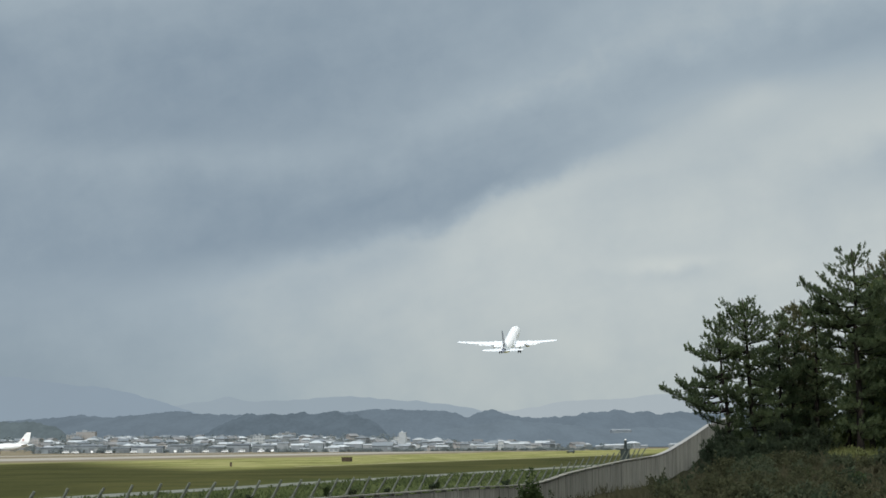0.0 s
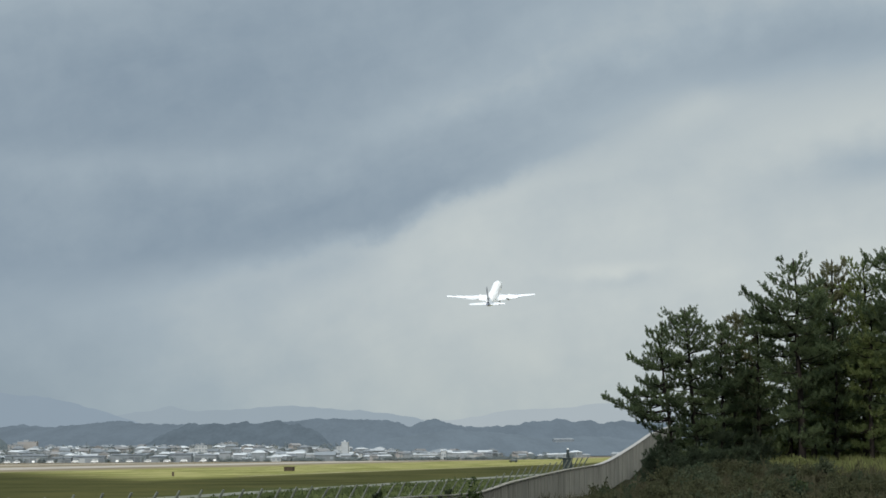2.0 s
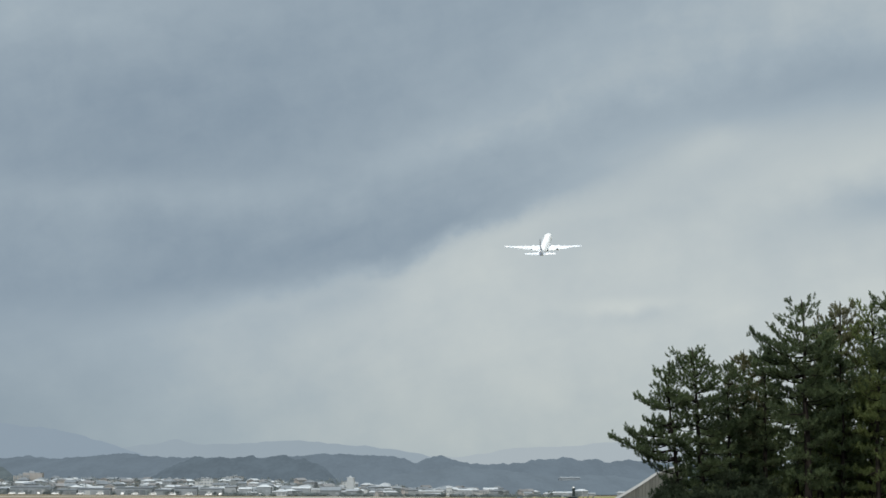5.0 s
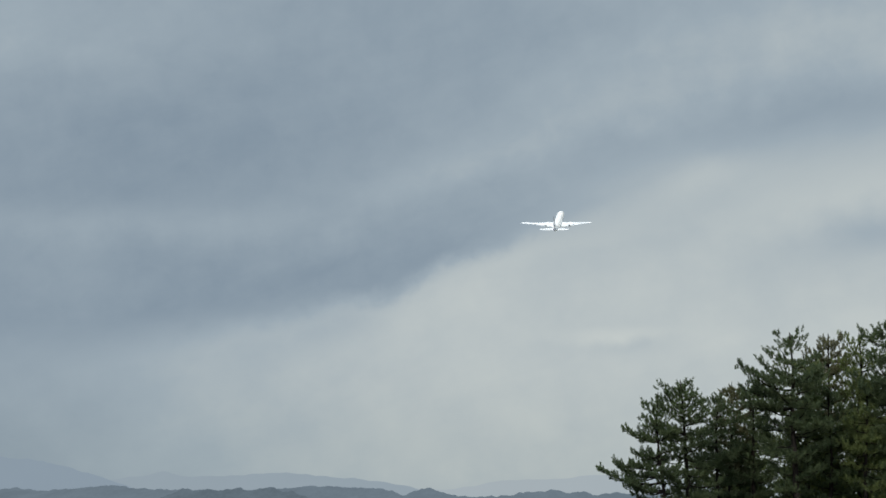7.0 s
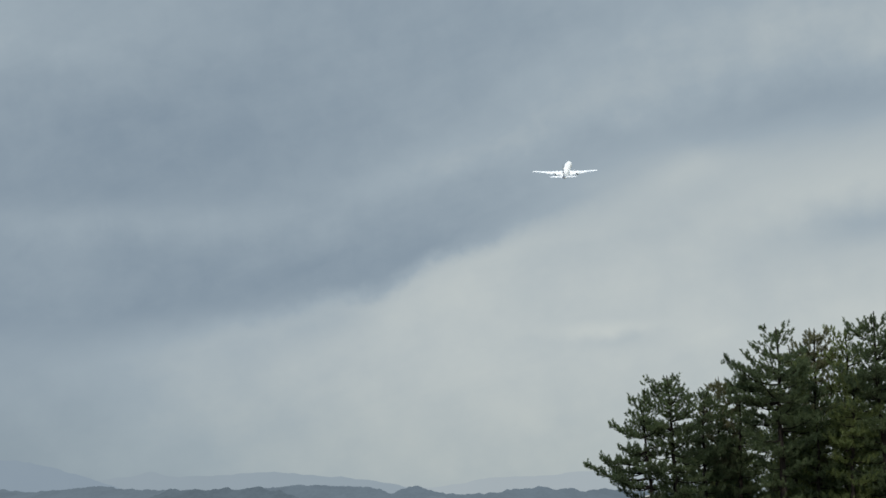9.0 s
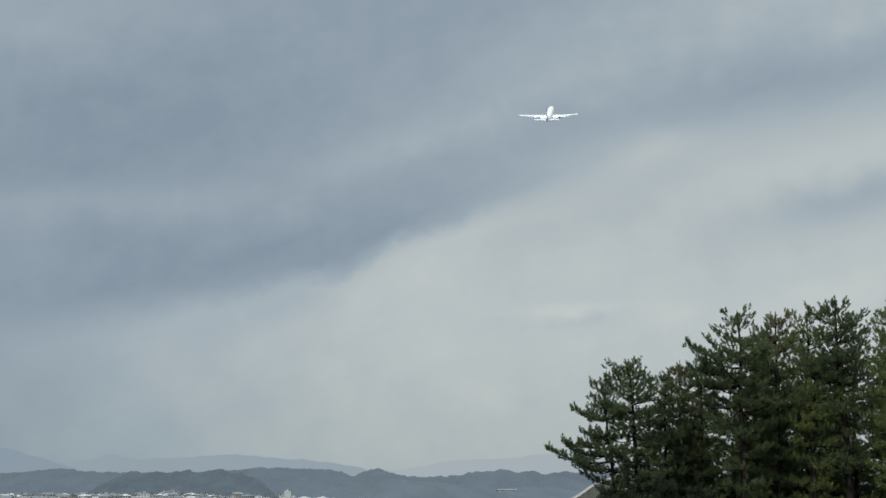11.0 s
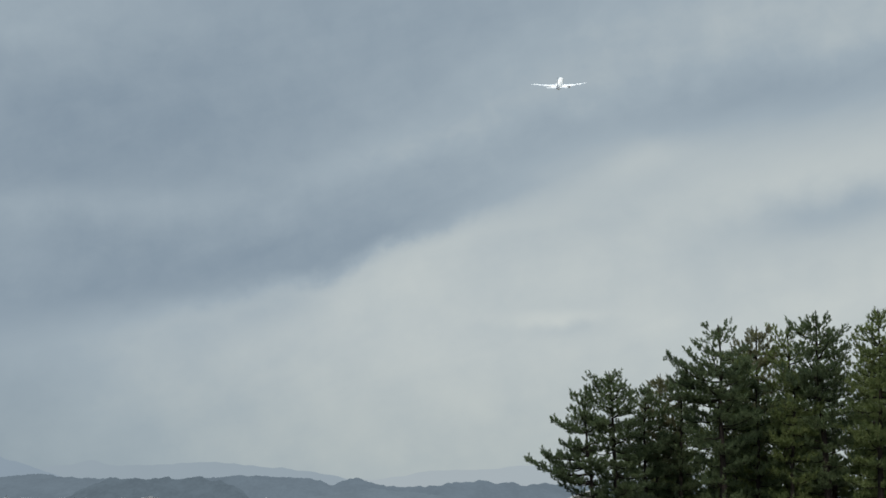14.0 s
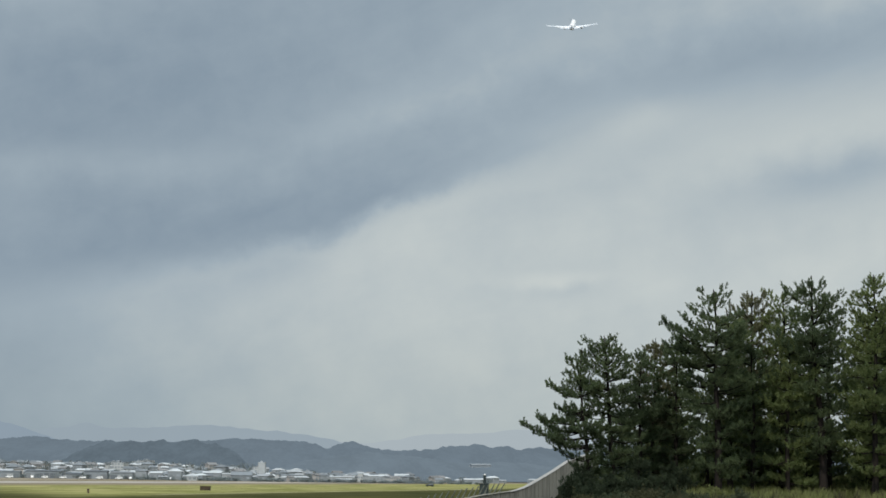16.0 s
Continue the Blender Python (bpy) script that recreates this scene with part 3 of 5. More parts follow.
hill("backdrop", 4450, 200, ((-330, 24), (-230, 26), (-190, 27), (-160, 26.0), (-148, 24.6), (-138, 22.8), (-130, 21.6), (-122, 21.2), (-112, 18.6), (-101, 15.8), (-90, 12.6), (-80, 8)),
     hill_haze_blue, "hazy blue mountain falling away to lower hills", 3.0, 32.0, 8, 8)
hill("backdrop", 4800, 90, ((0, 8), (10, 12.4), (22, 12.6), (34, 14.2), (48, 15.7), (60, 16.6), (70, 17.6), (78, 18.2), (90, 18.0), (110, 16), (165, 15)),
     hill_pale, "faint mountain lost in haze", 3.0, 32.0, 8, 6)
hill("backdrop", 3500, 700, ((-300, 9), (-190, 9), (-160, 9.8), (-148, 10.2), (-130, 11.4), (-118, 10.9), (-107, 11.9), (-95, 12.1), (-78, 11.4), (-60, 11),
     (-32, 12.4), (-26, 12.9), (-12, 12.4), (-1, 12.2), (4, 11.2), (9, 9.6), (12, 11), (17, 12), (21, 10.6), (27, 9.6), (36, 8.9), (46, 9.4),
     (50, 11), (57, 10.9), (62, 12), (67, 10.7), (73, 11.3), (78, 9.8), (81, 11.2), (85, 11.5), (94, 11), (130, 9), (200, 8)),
     hill_mid, "wooded ridge beyond the town, blue-grey with haze", 2.6, 10.0, 2.0, 2)
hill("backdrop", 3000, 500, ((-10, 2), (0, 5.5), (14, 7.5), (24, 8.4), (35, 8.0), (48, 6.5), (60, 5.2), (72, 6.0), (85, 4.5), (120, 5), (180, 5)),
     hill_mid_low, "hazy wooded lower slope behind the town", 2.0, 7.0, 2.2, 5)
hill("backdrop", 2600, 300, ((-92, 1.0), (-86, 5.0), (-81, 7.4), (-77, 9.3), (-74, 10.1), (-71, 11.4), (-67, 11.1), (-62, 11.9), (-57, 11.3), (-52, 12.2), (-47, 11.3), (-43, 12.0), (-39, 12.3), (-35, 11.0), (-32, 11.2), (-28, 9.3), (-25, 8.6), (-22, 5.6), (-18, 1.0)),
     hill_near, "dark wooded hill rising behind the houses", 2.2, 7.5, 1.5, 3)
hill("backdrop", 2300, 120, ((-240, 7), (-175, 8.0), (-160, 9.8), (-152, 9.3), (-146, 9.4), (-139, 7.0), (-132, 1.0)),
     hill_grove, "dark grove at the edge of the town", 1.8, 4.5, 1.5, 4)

# ================= aircraft =================


def foil(bm, stations, seg=10):
    """A wing-like solid through stations: (leading edge point, chord, thickness, thickness direction)."""
    rings = []
    for le, chord, th, up in stations:
        le, up = Vector(le), Vector(up)
        ring = []
        for j in range(2 * seg):
            f = j / seg if j <= seg else (2 * seg - j) / seg
            side = 1 if j <= seg else -1
            c = 0.5 - 0.5 * math.cos(math.pi * f)
            t = th * 2.6 * (0.2969 * math.sqrt(max(c, 0)) - 0.126 * c - 0.3516 * c * c + 0.2843 * c ** 3 - 0.1036 * c ** 4)
            ring.append(bm.verts.new(le + Vector((0, -c * chord, 0)) + up * side * t))
        rings.append(ring)
    n = 2 * seg
    for a_, b_ in zip(rings, rings[1:]):
        for j in range(n):
            bm.faces.new((a_[j], a_[(j + 1) % n], b_[(j + 1) % n], b_[j]))
    bm.faces.new(rings[0][::-1])
    bm.faces.new(rings[-1])
    bmesh.ops.remove_doubles(bm, verts=bm.verts[:], dist=1e-4)
    bmesh.ops.recalc_face_normals(bm, faces=bm.faces[:])


def airliner(name, fin_mat, tail_mat, gear=False, disc=False, folding=False):
    """A twin-engined jet 54.9 m long and 47.6 m across, nose to +y, origin amid the fuselage."""
    r = root(name)
    r_ = 2.52
    bm = bmesh.new()
    prof = ((26.0, 0.05, -0.7), (25.6, 0.55, -0.65), (24.8, 1.05, -0.5), (23.4, 1.65, -0.28), (21.6, 2.15, -0.1), (19.4, 2.45, 0),
            (17.0, r_, 0), (6.0, r_, 0), (-6.0, r_, 0), (-12.0, r_, 0), (-15.5, 2.42, 0.1), (-19, 2.05, 0.42), (-22.5, 1.55, 0.82), (-25.2, 1.1, 1.12))
    seg, rings = 28, []
    for y, rad, zc in prof:
        rings.append([bm.verts.new((rad * math.cos(2 * math.pi * j / seg), y, zc + rad * 1.04 * math.sin(2 * math.pi * j / seg))) for j in range(seg)])
    for a_, b_ in zip(rings, rings[1:]):
        for j in range(seg):
            bm.faces.new((a_[j], a_[(j + 1) % seg], b_[(j + 1) % seg], b_[j]))
    bm.faces.new(rings[0][::-1])
    bm.faces.new(rings[-1])
    bmesh.ops.recalc_face_normals(bm, faces=bm.faces[:])
    part("fuselage", bm, M["paint_white"], r, "glossy white fuselage", True)
    bm = bmesh.new()
    lathe(bm, ((-25.2, 1.11), (-27.0, 0.75), (-28.4, 0.42), (-28.9, 0.15)), 20, m=pose(0, 0, 1.12))
    part("tail_cone", bm, tail_mat, r, "dark tail cone", True)
    bm = bmesh.new()
    lathe(bm, ((6.5, 0.4), (5.0, 1.5), (2.0, 2.0), (-4.0, 2.05), (-7.5, 1.4), (-9.5, 0.3)), 20, m=pose(0, 0, -1.25))
    part("belly_fairing", bm, M["wing_grey"], r, "", True)
    for s in (1, -1):
        bm = bmesh.new()
        foil(bm, (((s * 1.6, 5.2, -1.45), 10.6, 1.35, (0, 0, 1)), ((s * 8.0, 0.6, -0.62), 6.8, 0.78, (0, 0, 1)),
                  ((s * 16.0, -5.0, 0.80), 4.4, 0.45, (0, 0, 1)), ((s * 23.3, -10.0, 2.30), 2.4, 0.24, (0, 0, 1)), ((s * 23.8, -10.9, 2.38), 1.4, 0.12, (0, 0, 1))))
        wing = part("wing", bm, M["wing_grey"], r, "pale swept wing")
        # flaps run out behind the wing, inboard and outboard of the engine
        for (xa, ya, za), (xb, yb, zb), c_ in (((2.9, -5.2, -1.42), (7.2, -5.9, -0.86), 1.9), ((8.6, -6.1, -0.66), (14.0, -8.2, 0.28), 1.3)):
            bm = bmesh.new()
            vs = []
            for dz in (-0.09, 0.09):
                for fx, fy, fz in ((xa, ya, za), (xb, yb, zb), (xb, yb - c_, zb - 0.16 * c_), (xa, ya - c_, za - 0.16 * c_)):
                    vs.append(bm.verts.new((s * fx, fy, fz + dz)))
            for q_ in ((3, 2, 1, 0), (4, 5, 6, 7), (0, 1, 5, 4), (1, 2, 6, 5), (2, 3, 7, 6), (3, 0, 4, 7)):
                bm.faces.new([vs[i] for i in q_])
            bmesh.ops.recalc_face_normals(bm, faces=bm.faces[:])
            part("flap", bm, M["wing_grey"], wing, "pale wing flap run out")
        for fx, fy, fz in ((5.2, -6.3, -1.25), (10.6, -6.6, -0.35), (15.2, -8.2, 0.50)):
            bm = bmesh.new()
            lathe(bm, ((2.2, 0.03), (1.2, 0.22), (-0.6, 0.26), (-2.0, 0.05)), 10, m=pose(s * fx, fy, fz - 0.15))
            part("flap_fairing", bm, M["wing_grey"], wing, "", True)
        bm = bmesh.new()
        foil(bm, (((s * 0.7, -20.8, 1.05), 6.4, 0.55, (0, 0, 1)), ((s * 9.6, -27.0, 1.95), 2.4, 0.2, (0, 0, 1))))
        part("tailplane", bm, M["wing_grey"], r, "pale tailplane")
        bm = bmesh.new()
        lathe(bm, ((6.9, 0.95), (7.0, 1.08), (6.7, 1.2), (5.2, 1.3), (3.0, 1.25), (1.2, 0.95), (1.1, 0.8)), 24, m=pose(s * 7.9, 0, -2.8))
        nac = part("engine", bm, M["paint_white"], r, "white engine nacelle", True)
        bm = bmesh.new()
        lathe(bm, ((1.15, 0.79), (0.2, 0.5), (-0.9, 0.12)), 18, m=pose(s * 7.9, 0, -2.8))
        part("exhaust_cone", bm, M["engine"], nac, "dark metal exhaust", True)
        bm = bmesh.new()
        foil(bm, (((s * 7.9, 5.4, -2.0), 6.4, 0.32, (1, 0, 0)), ((s * 7.9, 1.6, -0.75), 4.0, 0.3, (1, 0, 0))))
        part("pylon", bm, M["wing_grey"], nac, "", True)
    bm = bmesh.new()
    foil(bm, (((0, -17.0, 2.2), 9.8, 0.48, (1, 0, 0)), ((0, -20.6, 4.6), 7.6, 0.40, (1, 0, 0)), ((0, -25.6, 10.7), 3.7, 0.26, (1, 0, 0)), ((0, -26.2, 11.0), 2.9, 0.1, (1, 0, 0))))
    fin = part("fin", bm, fin_mat, r, "upright tail fin", True)
    if disc:
        for s in (1, -1):
            bm = bmesh.new()
            lathe(bm, ((0, 0.85), (0.05, 0.8)), 24, m=pose(s * 0.44, -23.4, 5.3, 0, 0, -90 * s))
            part("fin_disc", bm, M["logo_red"], fin, "red disc on the fin")
    if folding:
        for s in (1, -1):
            bm = bmesh.new()
            tube(bm, ((0, 0, 0.2), (0, 0, -1.6), (0, 0, -3.4)), (0.24, 0.20, 0.16), 10)
            tube(bm, ((0, 1.3, -0.2), (0, 0.1, -2.2)), (0.09, 0.08), 6)
            tube(bm, ((0, 0.85, -3.25), (0, -0.85, -3.65)), (0.16, 0.16), 8)
            leg = part("main_gear", bm, M["galvanised"], r, "grey steel undercarriage leg with four wheels")
            leg.location = (s * 4.65, -2.6, -1.3)
            bm = bmesh.new()
            box(bm, s * 0.42, s * 0.47, -0.75, 0.75, -2.3, 0.1)
            part("gear_door", bm, M["wing_grey"], leg)
            for wx in (-0.52, 0.52):
                for wy, wz in ((-0.8, -3.64), (0.8, -3.26)):
                    bm = bmesh.new()
                    lathe(bm, ((-0.22, 0.42), (-0.17, 0.57), (0.17, 0.57), (0.22, 0.42)), 16, m=pose(wx, wy, wz, 0, 0, 90))
                    part("wheel", bm, M["tyre"], leg)
    if gear:
        for gx, gy in ((0, 20), (4.4, -2.5), (-4.4, -2.5)):
            bm = bmesh.new()
            tube(bm, ((gx, gy, -1.8), (gx, gy, -4.7)), (0.22, 0.16), 8)
            leg = part("gear_leg", bm, M["galvanised"], r)
            for wx in (-0.45, 0.45):
                for wy in ((-0.7, 0.7) if gx else (0,)):
                    bm = bmesh.new()
                    lathe(bm, ((-0.2, 0.4), (-0.16, 0.55), (0.16, 0.55), (0.2, 0.4)), 16, m=pose(gx + wx, gy + wy, -4.75, 0, 0, 90))
                    part("wheel", bm, M["tyre"], leg)
    return r


jet = airliner("airliner", M["fin_blue"], M["fin_blue"], folding=True)
tagged(jet, "white twin-engined airliner with dark blue fin, wheels folding away", "aircraft")
parked = airliner("airliner", M["paint_white"], M["paint_white"], gear=True, disc=True)
parked.matrix_world = pose(-276.0, 1700, 4.25, 0, 0, 82) @ Matrix.Scale(0.80, 4)
tagged(parked, "white airliner with red-marked fin parked on the apron", "aircraft")

# ================= boundary wall =================


def wall_point(l, s=0.0, z=0.0):
    p = WALL_0 + ALONG * l + ACROSS * s
    return Vector((p.x, p.y, z))


def build_wall():
    w = tagged(root("wall_boundary"), "weathered grey concrete boundary wall with leaning steel arms", "wall", kind="structure")
    step = 2.0
    post_me, arm_me = None, None
    for i in range(-14, 75):
        l = i * step - 0.4
        z0, z1 = wall_top(l), wall_top(l + step)
        # panel between two posts
        bm = bmesh.new()
        vs = []
        for la, za in ((l + 0.09, z0 - 0.06), (l + step - 0.09, z1 - 0.06)):
            for s in (-0.06, 0.06):
                for z in (-0.3, za):
                    vs.append(bm.verts.new(wall_point(la, s, z)))
        for f in ((0, 1, 3, 2), (4, 6, 7, 5), (0, 4, 5, 1), (2, 3, 7, 6), (1, 5, 7, 3), (0, 2, 6, 4)):
            bm.faces.new([vs[k] for k in f])
        bmesh.ops.recalc_face_normals(bm, faces=bm.faces[:])
        part("panel", bm, M["concrete"], w)
        bm = bmesh.new()
        box(bm, -0.078, 0.078, -0.085, 0.085, -0.3, wall_top(l), pose(*wall_point(l), 0, 0, -11))
        part("post", bm, M["concrete"], w)
        # coping
        bm = bmesh.new()
        vs = []
        for la, za in ((l + 0.01, z0), (l + step - 0.01, z1)):
            for s in (-0.13, 0.13):
                for z in (za, za + (0.022 if l >= 94 else 0.035)):
                    vs.append(bm.verts.new(wall_point(la, s, z)))
        for f in ((0, 1, 3, 2), (4, 6, 7, 5), (0, 4, 5, 1), (2, 3, 7, 6), (1, 5, 7, 3), (0, 2, 6, 4)):
            bm.faces.new([vs[k] for k in f])
        bmesh.ops.recalc_face_normals(bm, faces=bm.faces[:])
        part("coping", bm, M["capping"] if l >= 94 else M["coping"], w)
        if l <= 92:
            if arm_me is None:
                bm = bmesh.new()
                tube(bm, ((0, 0, 0), (0.05, 0, 0.08), (0.25, 0, 0.45)), (0.034, 0.034, 0.03), 6)
                box(bm, -0.06, 0.06, -0.06, 0.06, -0.012, 0.012)
                arm_me = part("arm", bm, M["galvanised"], w).data
                arm = bpy.data.objects[w.children[-1].name]
            else:
                arm = mesh_part("arm", arm_me, None, w)
            rnd = random.Random(i)
            arm.matrix_world = pose(*wall_point(l, 0, z0 + 0.075), 0, rnd.uniform(-4, 4), -11 + rnd.uniform(-5, 5))
    return w


build_wall()


def signal_mast(x, y):
    r = root("equipment_mast", pose(x, y, 0, 0, 0, -8))
    bm = bmesh.new()
    box(bm, -0.19, 0.19, -0.18, 0.18, -0.1, 2.45)
    part("pillar", bm, M["cabinet"], r)
    bm = bmesh.new()
    box(bm, -0.22, 0.22, -0.22, 0.22, 2.45, 3.30)
    box(bm, -0.24, 0.24, -0.25, 0.25, 3.30, 3.35)
    cab = part("cabinet", bm, M["cabinet"], r, "dark grey-green steel cabinet")
    bm = bmesh.new()
    box(bm, -0.18, 0.18, -0.245, -0.222, 2.55, 3.22)
    part("cabinet_door", bm, M["cabinet"], cab)
    bm = bmesh.new()
    tube(bm, ((0.02, 0, 3.36), (0.02, 0, 3.76)), (0.075, 0.07), 10)
    part("mast", bm, M["cabinet"], r)
    bm = bmesh.new()
    lathe(bm, ((3.76, 0.06), (3.79, 0.062), (3.82, 0.04), (3.835, 0.015)), 12, "z", pose(0.02, 0, 0))
    part("lamp_cap", bm, M["lamp_white"], r, "white domed cap", True)
    return tagged(r, "grey-green equipment cabinet with white-capped mast behind the wall", "cabinet")


signal_mast(8.98, 138.0)

# ================= trees and undergrowth =================


def blades(centres, axes, sizes, per, width, spread, rng):
    """Needles or leaves as slim triangles that fan out round an axis at each centre."""
    n = len(centres)
    c = np.repeat(np.asarray(centres), per, axis=0)
    a_ = np.repeat(np.asarray(axes), per, axis=0)
    s = np.repeat(np.asarray(sizes), per)[:, None]
    d = rng.normal(size=(n * per, 3))
    d /= np.linalg.norm(d, axis=1)[:, None]
    way = a_ + spread * d
    way /= np.linalg.norm(way, axis=1)[:, None]
    side = np.cross(way, rng.normal(size=(n * per, 3)))
    side /= np.linalg.norm(side, axis=1)[:, None] + 1e-9
    start = c + a_ * s * rng.uniform(-0.35, 0.45, (n * per, 1))
    tip = start + way * s * rng.uniform(0.65, 1.1, (n * per, 1))
    mid = start + (tip - start) * 0.45
    w = width * rng.uniform(0.7, 1.2, (n * per, 1))
    v = np.stack([start, mid + side * w, tip, mid - side * w], axis=1).reshape(-1, 3)
    f = np.arange(n * per * 4).reshape(-1, 4)
    return v, f


def brush(centres, outs, sizes, per, width, rng):
    """Bottle-brush shoots: each curves from its limb outwards and up, set all round with slim needles."""
    n = len(centres)
    c = np.repeat(np.asarray(centres, dtype=float), per, axis=0)
    o = np.repeat(np.asarray(outs, dtype=float), per, axis=0)
    s = np.repeat(np.asarray(sizes, dtype=float), per)[:, None]
    jit = np.repeat(rng.normal(size=(n, 3)) * 0.16, per, axis=0)
    up = np.array([0.0, 0.0, 1.0])
    a0, a1 = o * 0.85 + up * 0.30 + jit, o * 0.30 + up * 0.90 + jit
    u = rng.random((n * per, 1)) ** 0.8
    axis = a0 + (a1 - a0) * u
    axis /= np.linalg.norm(axis, axis=1)[:, None]
    start = c + s * (a0 * u + (a1 - a0) * u * u * 0.5)
    d = rng.normal(size=(n * per, 3))
    d -= axis * np.sum(d * axis, axis=1)[:, None]
    d /= np.linalg.norm(d, axis=1)[:, None] + 1e-9
    way = axis * (0.45 + 0.9 * u ** 3) + d * 0.80
    way /= np.linalg.norm(way, axis=1)[:, None]
    side = np.cross(way, rng.normal(size=(n * per, 3)))
    side /= np.linalg.norm(side, axis=1)[:, None] + 1e-9
    w = width * rng.uniform(0.7, 1.2, (n * per, 1))
    tip = start + way * rng.uniform(0.065, 0.115, (n * per, 1)) * (0.55 + 1.9 * s)
    v = np.stack([start + side * w, tip, start - side * w], axis=1).reshape(-1, 3)
    return v, np.arange(n * per * 3).reshape(-1, 3)


def pine(x, y, top, lean=0.0, crown=((0.1, 1.0, 1.0), (0.6, 1.2, 1.2), (0.98, 0.15, 0.15)), seed=0, mat="needles", girth=0.11,
         whorl=0.40, name="pine_tree", label="dark green black pine with bare lower trunk", dense=1.0, single=True, thin=0.16, extra=(), per=30, size=1.10):
    """A pine: crown gives, by fraction of height, how far its limbs reach to -x and +x."""
    rng = np.random.default_rng(seed)
    z0 = ground_z(x, y) - 0.15
    h = top - z0
    r = root(name, pose(x, y, z0))
    wob = rng.uniform(-0.12, 0.12, (2, 6))

    def stem(f):
        return Vector((lean * f ** 1.5 + float(np.interp(f, np.linspace(0, 1, 6), wob[0])) * f, float(np.interp(f, np.linspace(0, 1, 6), wob[1])) * f, h * f))

    bm = bmesh.new()
    n = 12
    tube(bm, [stem(i / n) for i in range(n + 1)], [girth * (1 - 0.88 * i / n) + (0.05 if i == 0 else 0) for i in range(n + 1)], 9)
    part("trunk", bm, M["bark"], r, "dark furrowed bark", True)
    twigs = bmesh.new()
    cen, out_, siz = [], [], []

    def tuft(p, out, s):
        cen.append(tuple(p))
        out_.append(tuple(out))
        siz.append(s * size)

    def limb(pts, radii):
        if single:
            one = bmesh.new()
            tube(one, pts, radii, 5, False)
            part("limb", one, M["bark"], r, "", True)
        else:
            tube(twigs, pts, radii, 4, False)

    h -= 0.34

    def grow(f, az, reach):
        out = Vector((math.cos(az), math.sin(az), 0))
        cross = Vector((-out.y, out.x, 0))
        # young limbs near the top point up, old ones lie level or droop, and all turn up at their ends
        rise = 0.70 * max(0.0, f - 0.66) / 0.34 + rng.uniform(-0.16, 0.30)
        p0 = stem(min(0.985, f + rng.uniform(-0.03, 0.03)))
        bend, kink = rng.uniform(-0.3, 0.3), rng.uniform(-0.05, 0.05)
        pts = []
        for i in range(6):
            g = i / 5
            q = out * reach * g + cross * (bend * reach * g * g + kink * (i % 2))
            q.z = reach * (rise * g - 0.08 * math.sin(math.pi * g)) + kink * ((i + 1) % 2) + 0.13 * min(1.0, reach) * g ** 4
            pts.append(p0 + q)
        rad = 0.012 + 0.019 * reach
        limb(pts, [rad * (1 - 0.8 * i / 5) for i in range(6)])
        # side twigs lie in a flat pad along the limb, each with shoots that turn up
        g = rng.uniform(0.10, 0.28) if reach > 0.8 else 0.12
        while g < 1.0:
            i = min(4, int(g * 5))
            p = pts[i].lerp(pts[i + 1], g * 5 - i)
            for s in (1, -1):
                if rng.random() < 0.15:
                    continue
                ln = rng.uniform(0.18, 0.62) * (1.15 - 0.6 * abs(g - 0.55) / 0.55) * min(1.2, 0.4 + reach * 0.5)
                way = (cross * (s * 0.85) + out * 0.5 + Vector((0, 0, rng.uniform(-0.12, 0.45)))).normalized()
                e_ = p + way * ln
                flat = Vector((way.x, way.y, 0)).normalized()
                if ln > 0.22:
                    tube(twigs, (p, e_), (0.007, 0.003), 3, False)
                tuft(e_, flat, rng.uniform(0.15, 0.26))
                k_ = 0.12
                while k_ < ln - 0.06:
                    turn = rng.choice((-1, 1)) * rng.uniform(0.4, 1.0)
                    fl = Vector((flat.x * math.cos(turn) - flat.y * math.sin(turn), flat.x * math.sin(turn) + flat.y * math.cos(turn), 0))
                    tuft(p + way * k_, fl, rng.uniform(0.13, 0.22))
                    k_ += rng.uniform(0.10, 0.17) / dense
            if rng.random() < 0.75:
                tuft(p + Vector((0, 0, rng.uniform(-0.04, 0.22))), out * rng.uniform(0.2, 1.0), rng.uniform(0.14, 0.24))
            g += rng.uniform(0.13, 0.22) / max(reach, 0.5) / dense
        tuft(pts[-1], out, rng.uniform(0.24, 0.34))
        for s in (1, -1):
            tuft(pts[-1] - out * 0.08, (out + cross * s * 0.9).normalized(), rng.uniform(0.16, 0.26))
        tuft(pts[4], out * 0.4, rng.uniform(0.16, 0.24))

    for ef, eaz, er in extra:
        grow(ef, radians(eaz), er)
    f = crown[0][0]
    while f < 0.985:
        count = int(rng.integers(3, 6)) if f < 0.90 else 3
        turn = rng.uniform(0, 6.28)
        for b in range(count):
            az = turn + 2 * math.pi * b / count + rng.uniform(-0.4, 0.4)
            left, right = (float(np.interp(f, [c[0] for c in crown], [c[i] for c in crown])) for i in (1, 2))
            rx, ry = (right if math.cos(az) > 0 else left), 0.5 * (left + right) * 0.95
            reach = rng.uniform(0.50, 0.92) / math.sqrt((math.cos(az) / max(rx, 0.05)) ** 2 + (math.sin(az) / max(ry, 0.05)) ** 2) * (1 + 0.25 * smooth(f, 0.72, 0.93))
            if reach < 0.12 or rng.random() < thin:
                continue
            grow(f, az, reach)
        f += whorl * rng.uniform(0.6, 1.3) / h * (0.9 if f > 0.65 else 1.0)
    # the leader and the candles round it
    for j in range(5):
        az = 2.4 * j + rng.uniform(-0.4, 0.4)
